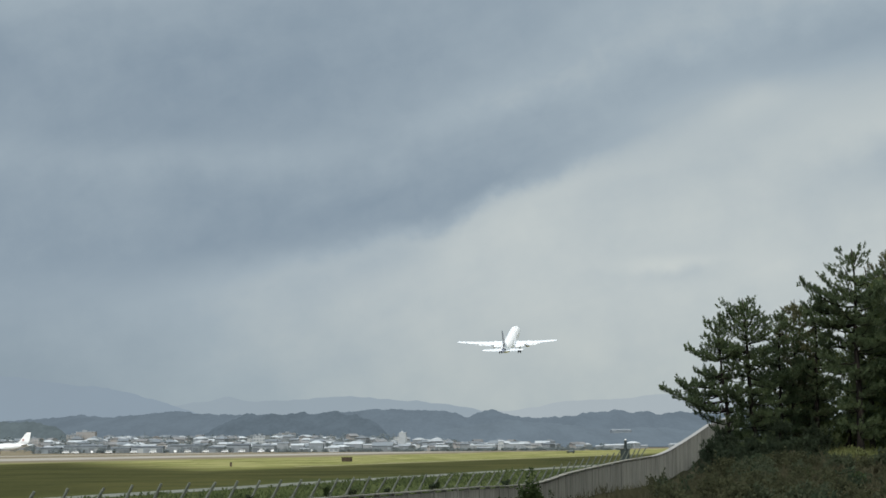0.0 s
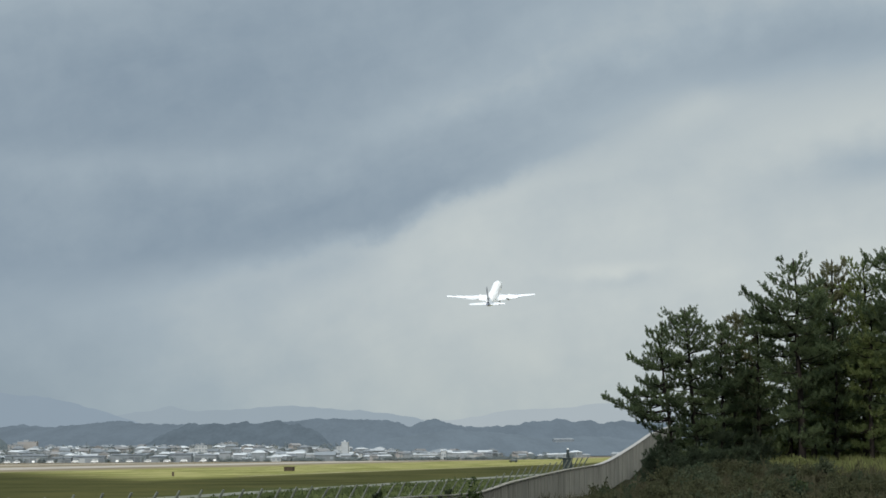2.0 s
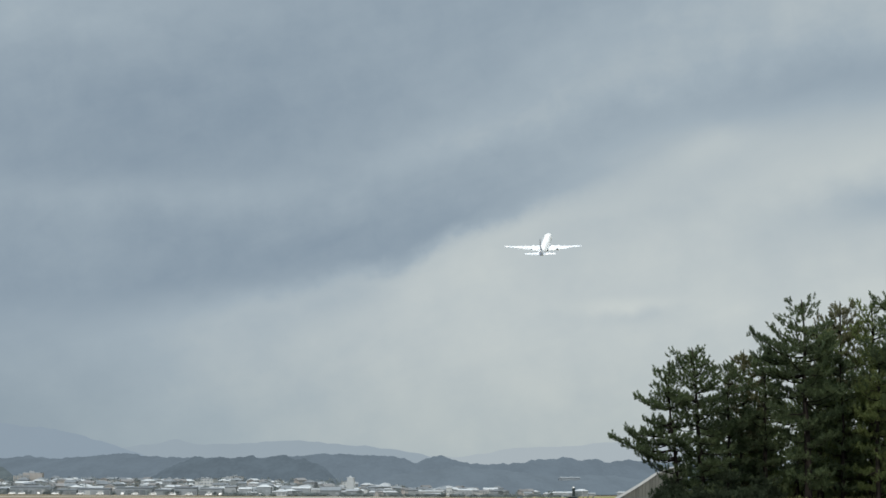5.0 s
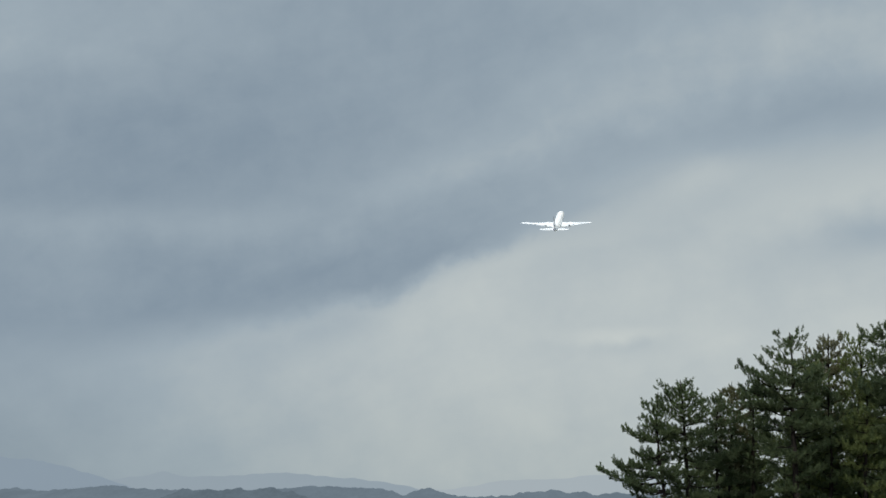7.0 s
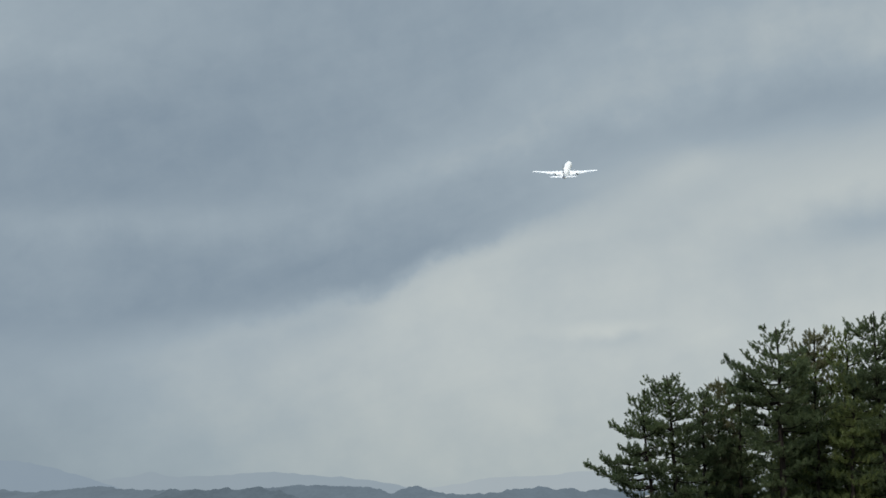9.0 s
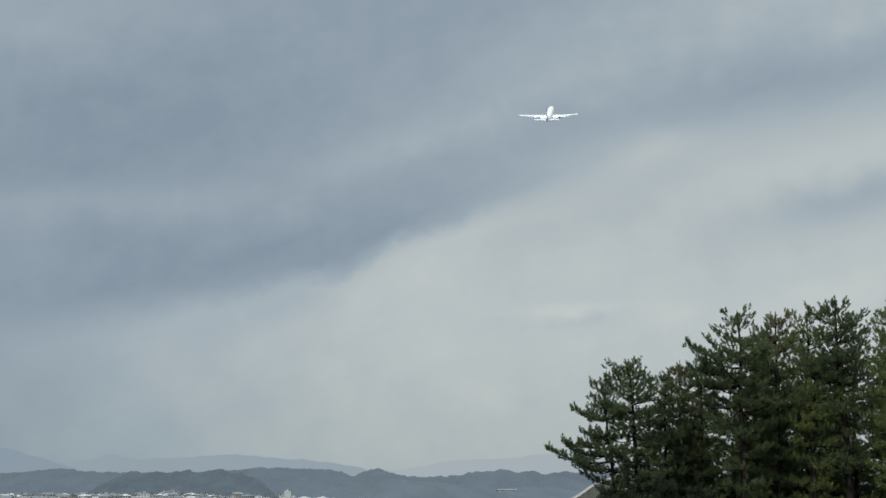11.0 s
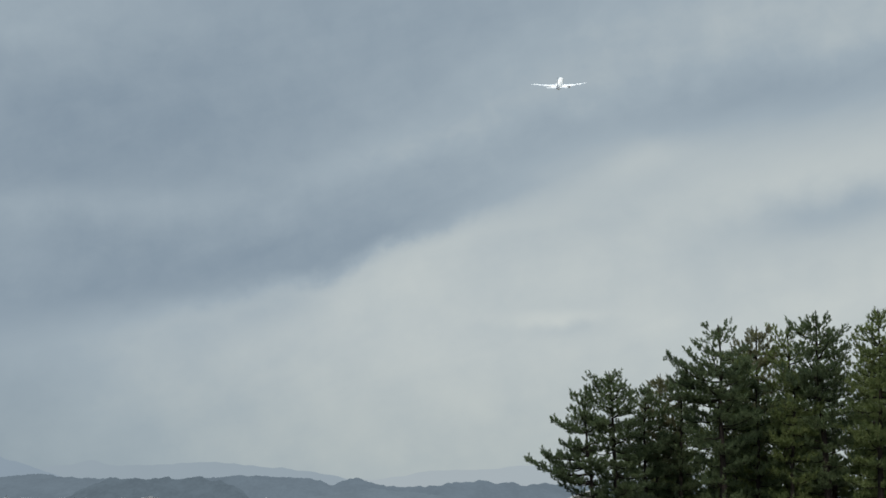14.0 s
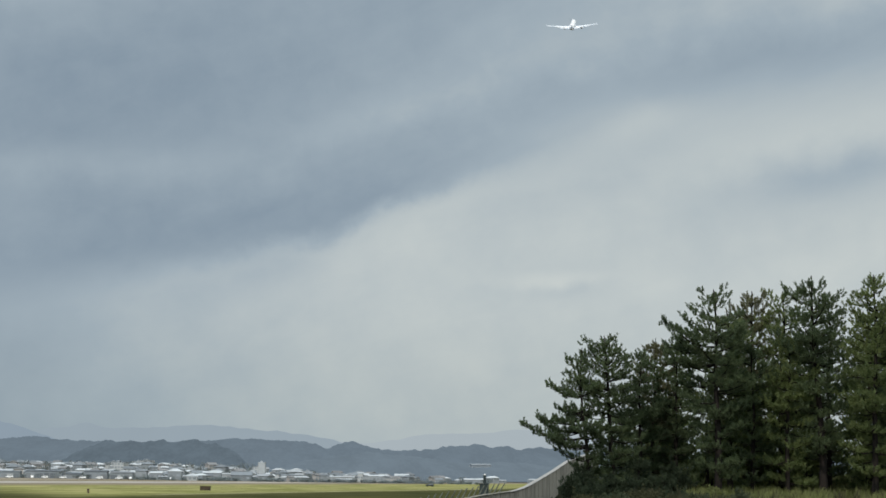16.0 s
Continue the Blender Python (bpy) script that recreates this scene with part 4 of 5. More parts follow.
        tuft(stem(0.975) + Vector((0, 0, 0.05 * j)), Vector((math.cos(az), math.sin(az), 0)) * rng.uniform(0.2, 0.7), rng.uniform(0.2, 0.30))
    tuft(stem(1.0), Vector((0, 0, 0)), 0.28)
    tagged(part("branchwork", twigs, M["bark"], r, "", True), kind="stuff")
    v, fc = brush(cen, out_, siz, per, 0.0175 if per > 24 else 0.022, rng)
    mesh_part("crown", array_mesh("crown", v, fc), M[mat], r, "upturned needle tufts in layered sprays")
    return tagged(r, label, "pine tree", group="pine wood")


pine(10.32, 100.0, 8.38, -0.42, ((0.16, 0.4, 0.9), (0.29, 0.6, 1.0), (0.38, 0.9, 1.0), (0.46, 1.5, 1.0), (0.52, 1.9, 1.0), (0.58, 1.5, 1.0), (0.655, 1.35, 1.0),
     (0.74, 1.05, 0.9), (0.84, 0.8, 0.7), (0.93, 0.5, 0.45), (0.99, 0.12, 0.12)), 11, "needles", 0.10, label="dark green black pine with long low limbs at the wood's edge",
     extra=((0.505, 180, 2.15), (0.45, 192, 1.45), (0.63, 185, 1.5), (0.56, 165, 1.4), (0.72, 178, 1.1), (0.37, 187, 1.0)), whorl=0.46)
pine(11.26, 100.6, 8.86, -0.33, ((0.16, 1.0, 1.1), (0.4, 1.3, 1.3), (0.7, 1.35, 1.3), (0.88, 0.95, 0.9), (0.99, 0.12, 0.12)), 12, "needles", 0.13, whorl=0.34, thin=0.08)
pine(12.35, 102.0, 8.55, 0.1, ((0.12, 0.9, 0.9), (0.5, 1.0, 1.0), (0.85, 0.7, 0.7), (0.99, 0.12, 0.12)), 13, "needles", 0.10)
pine(13.85, 103.0, 8.9, 0.0, ((0.16, 0.9, 0.9), (0.5, 1.2, 1.2), (0.85, 0.9, 0.8), (0.99, 0.12, 0.12)), 24, "needles", 0.11)
pine(13.0, 103.5, 8.95, 0.1, ((0.12, 0.9, 0.9), (0.5, 1.0, 1.0), (0.85, 0.75, 0.7), (0.99, 0.12, 0.12)), 14, "needles_dry", 0.10)
pine(15.0, 100.0, 10.58, -0.12, ((0.14, 0.9, 0.9), (0.26, 1.2, 1.2), (0.45, 1.5, 1.4), (0.62, 1.9, 1.5), (0.74, 1.95, 1.5), (0.80, 1.8, 1.4), (0.87, 1.2, 1.0), (0.93, 0.75, 0.7),
     (0.99, 0.15, 0.15)), 15, "needles", 0.16, label="tall dark green black pine with a broad layered top",
     extra=((0.765, 180, 1.85), (0.75, 188, 1.5), (0.73, 175, 1.8), (0.69, 183, 1.6)))
pine(15.75, 102.0, 9.9, -0.05, ((0.16, 0.9, 1.0), (0.55, 1.3, 1.4), (0.85, 0.8, 0.9), (0.99, 0.12, 0.12)), 16, "needles_young", 0.13)
pine(17.05, 104.5, 10.85, -0.1, ((0.17, 1.1, 1.1), (0.55, 1.4, 1.4), (0.88, 0.8, 0.9), (0.99, 0.15, 0.15)), 17, "needles_dry", 0.14)
pine(18.0, 104.0, 10.85, 0.0, ((0.18, 1.1, 1.1), (0.55, 1.4, 1.3), (0.9, 0.9, 0.9), (0.99, 0.2, 0.2)), 18, "needles_young", 0.13)
pine(19.05, 101.0, 11.22, -0.55, ((0.22, 1.1, 1.1), (0.55, 1.6, 1.5), (0.8, 1.5, 1.4), (0.9, 0.9, 0.9), (0.99, 0.15, 0.15)), 19, "needles", 0.17)
pine(20.75, 100.0, 11.22, 0.0, ((0.16, 1.2, 1.2), (0.4, 1.6, 1.6), (0.7, 1.5, 1.5), (0.88, 0.95, 0.95), (0.99, 0.2, 0.2)), 20, "needles_young", 0.14,
     label="lighter green pine with dense layered limbs")
pine(22.1, 100.5, 11.5, 0.0, ((0.20, 1.1, 1.1), (0.5, 1.6, 1.6), (0.85, 1.1, 1.1), (0.99, 0.2, 0.2)), 21, "needles", 0.15)
pine(23.9, 103.0, 11.4, 0.0, ((0.20, 1.1, 1.1), (0.5, 1.6, 1.6), (0.85, 1.1, 1.1), (0.99, 0.2, 0.2)), 22, "needles", 0.15)
pine(16.55, 101.6, 8.7, 0.0, ((0.14, 1.0, 1.0), (0.5, 1.3, 1.3), (0.85, 0.9, 0.9), (0.99, 0.15, 0.15)), 25, "needles", 0.11)
pine(17.75, 101.2, 9.1, 0.0, ((0.14, 1.0, 1.0), (0.5, 1.3, 1.3), (0.85, 0.9, 0.9), (0.99, 0.15, 0.15)), 26, "needles_young", 0.11)
# second and third rows
for i, (px, py, pt) in enumerate(((13.9, 107, 7.4), (14.6, 109, 8.9), (16.3, 108, 9.4), (17.7, 110, 9.6), (19.2, 108, 9.9), (20.4, 111, 10.3), (22.0, 108, 10.6),
                                  (23.6, 110, 10.9), (25.4, 107, 11.2), (13.2, 115, 7.8), (15.6, 117, 8.6), (18.6, 118, 9.6), (21.6, 118, 10.2), (24.6, 118, 10.8),
                                  (12.9, 110, 6.2), (26.6, 113, 11.0), (21.3, 104, 9.6), (22.9, 105, 10.2), (20.0, 105, 10.8), (16.9, 106, 7.6), (18.2, 107, 8.0), (15.3, 105, 7.2))):
    pine(px, py, pt - (0.2 if px > 19.5 else 0.8 if py < 113 else 1.4), 0.0, ((0.17, 1.2, 1.2), (0.5, 1.4, 1.4), (0.85, 0.9, 0.9), (0.99, 0.15, 0.15)), 40 + i, "needles_young" if i % 3 == 1 else "needles", 0.12, whorl=0.46, single=False, per=18, size=1.2, thin=0.3)
# low young pines at the foot of the wood
for i, (px, py, ht) in enumerate(((9.5, 98.5, 1.6), (10.1, 97.5, 1.3), (10.9, 98.5, 1.4), (11.8, 98.0, 1.1), (12.8, 98.6, 1.1), (9.95, 99.6, 1.9),
                                  (12.1, 100.0, 1.7), (13.5, 101.0, 1.5))):
    pine(px, py, ground_z(px, py) + ht, 0.0, ((0.05, 0.8, 0.8), (0.4, 0.75, 0.75), (0.8, 0.4, 0.4), (0.98, 0.1, 0.1)), 80 + i, "needles_old", 0.04, 0.22,
         "young_pine", "low dark young pine at the foot of the wood", 1.0, False)


for i, (px, py, ht) in enumerate(((14.2, 104, 2.2), (15.6, 105.5, 2.8), (16.8, 104.2, 2.0), (17.9, 106, 3.0), (19.0, 104.5, 2.3), (20.3, 106.5, 2.9), (21.4, 104.0, 2.2),
                                  (22.6, 106, 3.0), (23.8, 105, 2.5), (25.0, 107, 3.0), (13.4, 105.5, 2.4), (16.2, 108, 3.0), (19.6, 109, 3.2), (22.0, 110, 3.2))):
    pine(px, py, ground_z(px, py) + ht, 0.0, ((0.08, 0.9, 0.9), (0.45, 0.8, 0.8), (0.8, 0.45, 0.45), (0.98, 0.12, 0.12)), 120 + i, "needles_young", 0.045, 0.30,
         "young_pine", "light green young pine among the trunks", 1.0, False, per=20)


def shrub(width, height, mat, seed, leaf=0.07, count=420, name="shrub", label="", category="shrub"):
    """A bush of many leaves on branching stems, uneven in outline."""
    rng = np.random.default_rng(seed)
    r = root(name)
    stems = bmesh.new()
    cen, axe, siz = [], [], []
    for i in range(rng.integers(9, 13)):
        az, out = rng.uniform(0, 6.28), rng.uniform(0.15, 1.0)
        tip = Vector((math.cos(az) * out * width / 2, math.sin(az) * out * width / 2, height * rng.uniform(0.55, 1.05) * (1.08 - 0.45 * out)))
        pts = [Vector((tip.x * 0.1, tip.y * 0.1, -0.1)), Vector((tip.x * 0.45, tip.y * 0.45, tip.z * 0.5)), tip]
        tube(stems, pts, (0.012, 0.008, 0.003), 4, False)
        for j in range(count // 11):
            g = rng.uniform(0.25, 1.02)
            p = pts[0].lerp(pts[1], g * 2) if g < 0.5 else pts[1].lerp(pts[2], g * 2 - 1)
            p = p + Vector(rng.normal(size=3) * (0.06 + 0.10 * width * (1.1 - g)))
            cen.append((p.x, p.y, max(0.02, p.z)))
            a_ = Vector((tip.x, tip.y, 0.5)) + Vector(rng.normal(size=3) * 0.5)
            axe.append(tuple(a_.normalized()))
            siz.append(leaf * rng.uniform(0.7, 1.5))
    part("core", stems, M["bark"], r)
    v, f = blades(cen, axe, siz, 3, leaf * 0.36, 1.1, rng)
    mesh_part("foliage", array_mesh("foliage", v, f), M[mat], r)
    return tagged(r, label, category, group="undergrowth")


KINDS = [
    shrub(1.1, 0.75, "shrub", 1, 0.075, 620, label="olive green bush in rough grass"),
    shrub(1.4, 0.6, "shrub", 2, 0.075, 620, label="low spreading olive bush in rough grass"),
    shrub(1.0, 0.95, "shrub_grey", 3, 0.08, 620, label="pale grey-green bush in rough grass"),
    shrub(1.2, 0.7, "shrub_dark", 4, 0.08, 480, label="dark green bush under the pines"),
    shrub(0.7, 1.2, "weed", 5, 0.11, 300, label="tall green weed with narrow leaves"),
    shrub(0.8, 0.5, "straw", 6, 0.12, 300, label="dry yellow weed clump"),
    shrub(0.36, 1.35, "weed", 7, 0.10, 330, label="tall slim green weed before the wall"),
    shrub(0.9, 0.7, "meadow", 8, 0.09, 420, label="pale yellow-green bush at the wood's foot"),
]


def scatter_undergrowth():
    rng = random.Random(5)
    first = set()

    def place(kind, x, y, scale=1.0, z=None):
        m = pose(x, y, ground_z(x, y) - 0.03 if z is None else z, 0, 0, rng.uniform(0, 360)) @ Matrix.Scale(scale, 4)
        if kind not in first:
            first.add(kind)
            KINDS[kind].matrix_world = m
        else:
            c = copy_thing(KINDS[kind], m)
            c.matrix_world = m

    n = 0
    while n < 230:
        d = 46 + 56 * rng.random() ** 0.8
        b = rng.uniform(0.035, 0.25)
        x = b * d
        p = Vector((x, d, 0)) - WALL_0
        if p.dot(ACROSS) < 2.2 or (d > 98 and rng.random() < 0.5) or (d > 82 and x < 9.3 and p.dot(ACROSS) < 10):
            continue
        if (d > 83 and x > 13.0) or b < 0.076:
            continue
        kind = rng.choices((0, 1, 2, 3, 4, 5), (5, 4, 2, 2 + (d > 90) * 3, 1, 3))[0]
        place(kind, x, d, rng.uniform(0.55, 1.05))
        n += 1
    for x, d, k_, s in ((2.92, 96, 6, 1.28), (3.2, 97, 6, 0.95), (2.6, 95, 6, 0.8), (1.7, 87, 4, 0.9), (0.7, 80, 5, 1.3), (1.9, 88, 5, 1.4), (1.2, 84, 5, 1.2), (0.2, 76, 5, 1.3), (2.2, 91, 5, 1.4), (3.7, 97, 6, 0.7), (4.1, 94, 0, 0.8), (9.0, 100, 3, 1.0),
                        (12.0, 85.5, 2, 0.85), (12.6, 86, 2, 0.8), (13.4, 85.6, 2, 1.05), (12.9, 85, 0, 0.9), (10.1, 88, 2, 0.8), (10.9, 87, 0, 1.0), (8.9, 89, 0, 1.1), (9.4, 90, 2, 0.7), (14.3, 97, 7, 0.95), (14.8, 97.6, 7, 0.7), (16.3, 97.2, 7, 0.55), (18.1, 97.5, 7, 0.5), (20.4, 97, 7, 0.6), (21.8, 97.8, 2, 0.6)):
        place(k_, x, d, s)
    # sprigs on the wall's coping
    for l, k_, s in ((15.6, 3, 0.22), (23.3, 4, 0.28), (26.2, 3, 0.3), (37.5, 3, 0.3), (38.6, 4, 0.25), (51.4, 3, 0.3), (31, 3, 0.2)):
        p = wall_point(l, 0, wall_top(l) + 0.06)
        place(k_, p.x, p.y, s, p.z)


scatter_undergrowth()


def rough_grass():
    rng = np.random.default_rng(8)
    cen, axe, siz = [], [], []
    while len(cen) < 6000:
        d = 44 + 80 * rng.random() ** 0.8
        x = rng.uniform(0.02, 0.26) * d
        p = Vector((x, d, 0)) - WALL_0
        if p.dot(ACROSS) < 0.4 or noise.noise(Vector((x * 0.6, d * 0.3, 1))) < -0.25:
            continue
        cen.append((x, d, ground_z(x, d) + 0.05))
        axe.append((rng.normal() * 0.15, rng.normal() * 0.15, 1))
        siz.append(rng.uniform(0.2, 0.45))
    v, f = blades(cen, axe, siz, 7, 0.012, 0.42, rng)
    ob = mesh_part("rough_grass", array_mesh("rough_grass", v, f), M["straw"])
    tagged(ob, "dry yellow-green rough grass on the bank", "grass", kind="stuff")


rough_grass()


def verge():
    """Uneven weeds and long grass between the perimeter road and the wall."""
    rng = np.random.default_rng(31)
    cen, axe, siz = [], [], []
    while len(cen) < 9000:
        l, q = rng.uniform(80, 360), rng.uniform(-61.0, -20.0)
        p = ACROSS * q + ALONG * l
        if (p - WALL_0).dot(ACROSS) > -0.6:
            continue
        patch = noise.noise(Vector((p.x * 0.16, p.y * 0.035, 2)))
        if patch < -0.05 and rng.random() < 0.75:
            continue
        cen.append((p.x, p.y, 0.03))
        axe.append((rng.normal() * 0.2, rng.normal() * 0.2, 1))
        siz.append(rng.uniform(0.18, 0.36) * (1 + 1.3 * max(0.0, patch)))
    v, f = blades(cen, axe, siz, 4, 0.06, 0.6, rng)
    ob = mesh_part("verge_grass", array_mesh("verge_grass", v, f), M["verge"])
    tagged(ob, "uneven green weeds between road and wall", "grass", kind="stuff")


verge()


def meadow():
    rng = np.random.default_rng(18)
    cen, axe, siz = [], [], []
    while len(cen) < 9000:
        x, d = rng.uniform(13.5, 28), rng.uniform(94, 130)
        if noise.noise(Vector((x * 0.5, d * 0.25, 6))) < -0.2:
            continue
        cen.append((x, d, ground_z(x, d) + 0.05))
        axe.append((rng.normal() * 0.15, rng.normal() * 0.15, 1))
        siz.append(rng.uniform(0.18, 0.42))
    v, f = blades(cen, axe, siz, 7, 0.014, 0.42, rng)
    ob = mesh_part("meadow_grass", array_mesh("meadow_grass", v, f), M["meadow"])
    tagged(ob, "yellow-green grass between the pine trunks", "grass", kind="stuff")


meadow()

# ================= things on the airfield =================


def shelter(x, y):
    r = root("equipment_shelter", pose(x, y, 0, 0, 0, -11))
    bm = bmesh.new()
    box(bm, -1.1, 1.1, -0.6, 0.6, 0, 0.88)
    part("body", bm, M["rust"], r)
    bm = bmesh.new()
    box(bm, -1.2, 1.2, -0.7, 0.7, 0.88, 0.98)
    part("lid", bm, M["rust"], r)
    for i in (-0.55, 0.55):
        bm = bmesh.new()
        box(bm, i - 0.48, i + 0.48, -0.64, -0.602, 0.08, 0.8)
        part("door", bm, M["rust"], r)
    return tagged(r, "brown weathered equipment shelter in mown grass", "shelter")


shelter(-22.2, 632)


def marker(x, y):
    r = root("marker_board", pose(x, y, 0))
    bm = bmesh.new()
    box(bm, -0.03, 0.03, -0.03, 0.03, -0.1, 0.4)
    part("stake", bm, M["rust"], r)
    bm = bmesh.new()
    box(bm, -0.2, 0.2, -0.06, -0.03, 0.12, 0.86)
    part("board", bm, M["sign_orange"], r, "brown-orange board")
    return tagged(r, "small brown marker board standing in grass", "marker")


marker(-37.3, 485)


def small_car(x, y, turn, paint, label):
    r = root("car", pose(x, y, 0, 0, 0, turn))
    bm = bmesh.new()
    box(bm, -0.85, 0.85, -2.1, 2.1, 0.35, 0.95)
    bmesh.ops.bevel(bm, geom=bm.edges[:], offset=0.12, segments=2, affect="EDGES")
    part("body", bm, paint, r)
    bm = bmesh.new()
    vs = box(bm, -0.78, 0.78, -1.9, 1.2, 0.95, 1.62)
    for v in vs[4:]:
        v.co.x *= 0.85
        v.co.y = v.co.y * 0.82 - 0.1
    part("cabin", bm, paint, r)
    for wx in (-0.75, 0.75):
        bm = bmesh.new()
        box(bm, wx * 1.02 - 0.02, wx * 1.02 + 0.02, -1.5, 0.8, 1.05, 1.45)
        part("side_window", bm, M["window"], r)
        for wy in (-1.3, 1.3):
            bm = bmesh.new()
            lathe(bm, ((-0.1, 0.25), (-0.08, 0.32), (0.08, 0.32), (0.1, 0.25)), 12, m=pose(wx, wy, 0.32, 0, 0, 90))
            part("wheel", bm, M["tyre"], r)
    return tagged(r, label, "car", group="cars on the apron")


car_dark = material("car_dark", (0.04, 0.05, 0.045), 0.4, (0.03, 0.035, 0.03), 2, 0.5, 10)
small_car(50.5, 1110, 78, car_dark, "dark green car standing on the airfield").scale = (0.8, 0.8, 0.8)
for i, (b, d) in enumerate(((-133, 1640), (-127, 1660), (-86, 1655), (-73, 1650), (-121, 1640), (-47.5, 1600), (-136.5, 1650), (-112, 1655), (-105, 1640), (-97, 1650), (-92.5, 1660), (-79, 1640), (-66, 1650), (-62, 1640))):
    small_car(b * d / 1000, d, (85, 8, 95, 80)[i % 4], M["paint_white"], "white car parked beside the apron")

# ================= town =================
# plaster and roof tones drawn together and greyed to paint in distance haze
HAZED_WALLS = [material("plaster_%s" % n_, c, 0.9, tuple(v * 0.85 for v in c), 0.3, 0.6, 2.0, vary=0.16) for n_, c in
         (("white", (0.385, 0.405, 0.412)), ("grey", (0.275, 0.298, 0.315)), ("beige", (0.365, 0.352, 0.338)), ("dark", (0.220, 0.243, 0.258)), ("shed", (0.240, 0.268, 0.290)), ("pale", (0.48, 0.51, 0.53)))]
HAZED_ROOFS = [material("roof_%s" % n_, c, 0.75, tuple(v * 0.82 for v in c), 0.3, 0.6, 2.0, vary=0.2) for n_, c in
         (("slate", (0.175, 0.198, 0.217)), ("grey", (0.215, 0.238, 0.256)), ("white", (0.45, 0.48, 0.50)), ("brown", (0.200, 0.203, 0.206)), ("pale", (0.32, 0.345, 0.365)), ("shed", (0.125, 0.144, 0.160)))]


def house(w, d, h, rise, wall, roof, kind="gable", bays=3, floors=2, name="house", label="", category="house", overhang=0.5):
    r = root(name)
    bm = bmesh.new()
    box(bm, -w / 2, w / 2, -d / 2, d / 2, -0.3, h)
    part("wall", bm, HAZED_WALLS[wall], r)
    bm = bmesh.new()
    o = overhang
    if kind == "flat":
        box(bm, -w / 2 - 0.15, w / 2 + 0.15, -d / 2 - 0.15, d / 2 + 0.15, h, h + 0.5)
        box(bm, -w * 0.2, w * 0.05, -d * 0.2, d * 0.2, h + 0.5, h + 0.5 + rise)
    elif kind == "shed":
        vs = box(bm, -w / 2 - o, w / 2 + o, -d / 2 - o, d / 2 + o, h, h + 0.25)
        for v in vs:
            if v.co.y > 0:
                v.co.z += rise
    else:
        in_ = 0.0 if kind == "gable" else min(w, d) * 0.4
        lo = [bm.verts.new((x, y, z)) for z in (h - 0.1, h + 0.12) for x, y in ((-w / 2 - o, -d / 2 - o), (w / 2 + o, -d / 2 - o), (w / 2 + o, d / 2 + o), (-w / 2 - o, d / 2 + o))]
        ra, rb = bm.verts.new((-w / 2 - o + in_, 0, h + rise)), bm.verts.new((w / 2 + o - in_, 0, h + rise))
        bm.faces.new(lo[3::-1])
        for i in range(4):
            bm.faces.new((lo[i], lo[(i + 1) % 4], lo[(i + 1) % 4 + 4], lo[i + 4]))
        bm.faces.new((lo[4], lo[5], rb, ra))
        bm.faces.new((lo[6], lo[7], ra, rb))
        bm.faces.new((lo[5], lo[6], rb))
        bm.faces.new((lo[7], lo[4], ra))
        bmesh.ops.recalc_face_normals(bm, faces=bm.faces[:])
    part("roof", bm, HAZED_ROOFS[roof], r)
    me = None
    for fl in range(floors):
        for b in range(bays):
            x = -w / 2 + w * (b + 0.5) / bays
            z = h * (fl + 0.55) / floors
            if me is None:
                bm = bmesh.new()
                box(bm, -min(0.9, w / bays * 0.32), min(0.9, w / bays * 0.32), -0.06, 0.0, -0.65, 0.65)
                ob = part("window", bm, M["window"], r)
                me = ob.data
            else:
                ob = mesh_part("window", me, None, r)
            ob.location = (x, -d / 2 - 0.004, z)
    return tagged(r, label, category, group="town buildings")


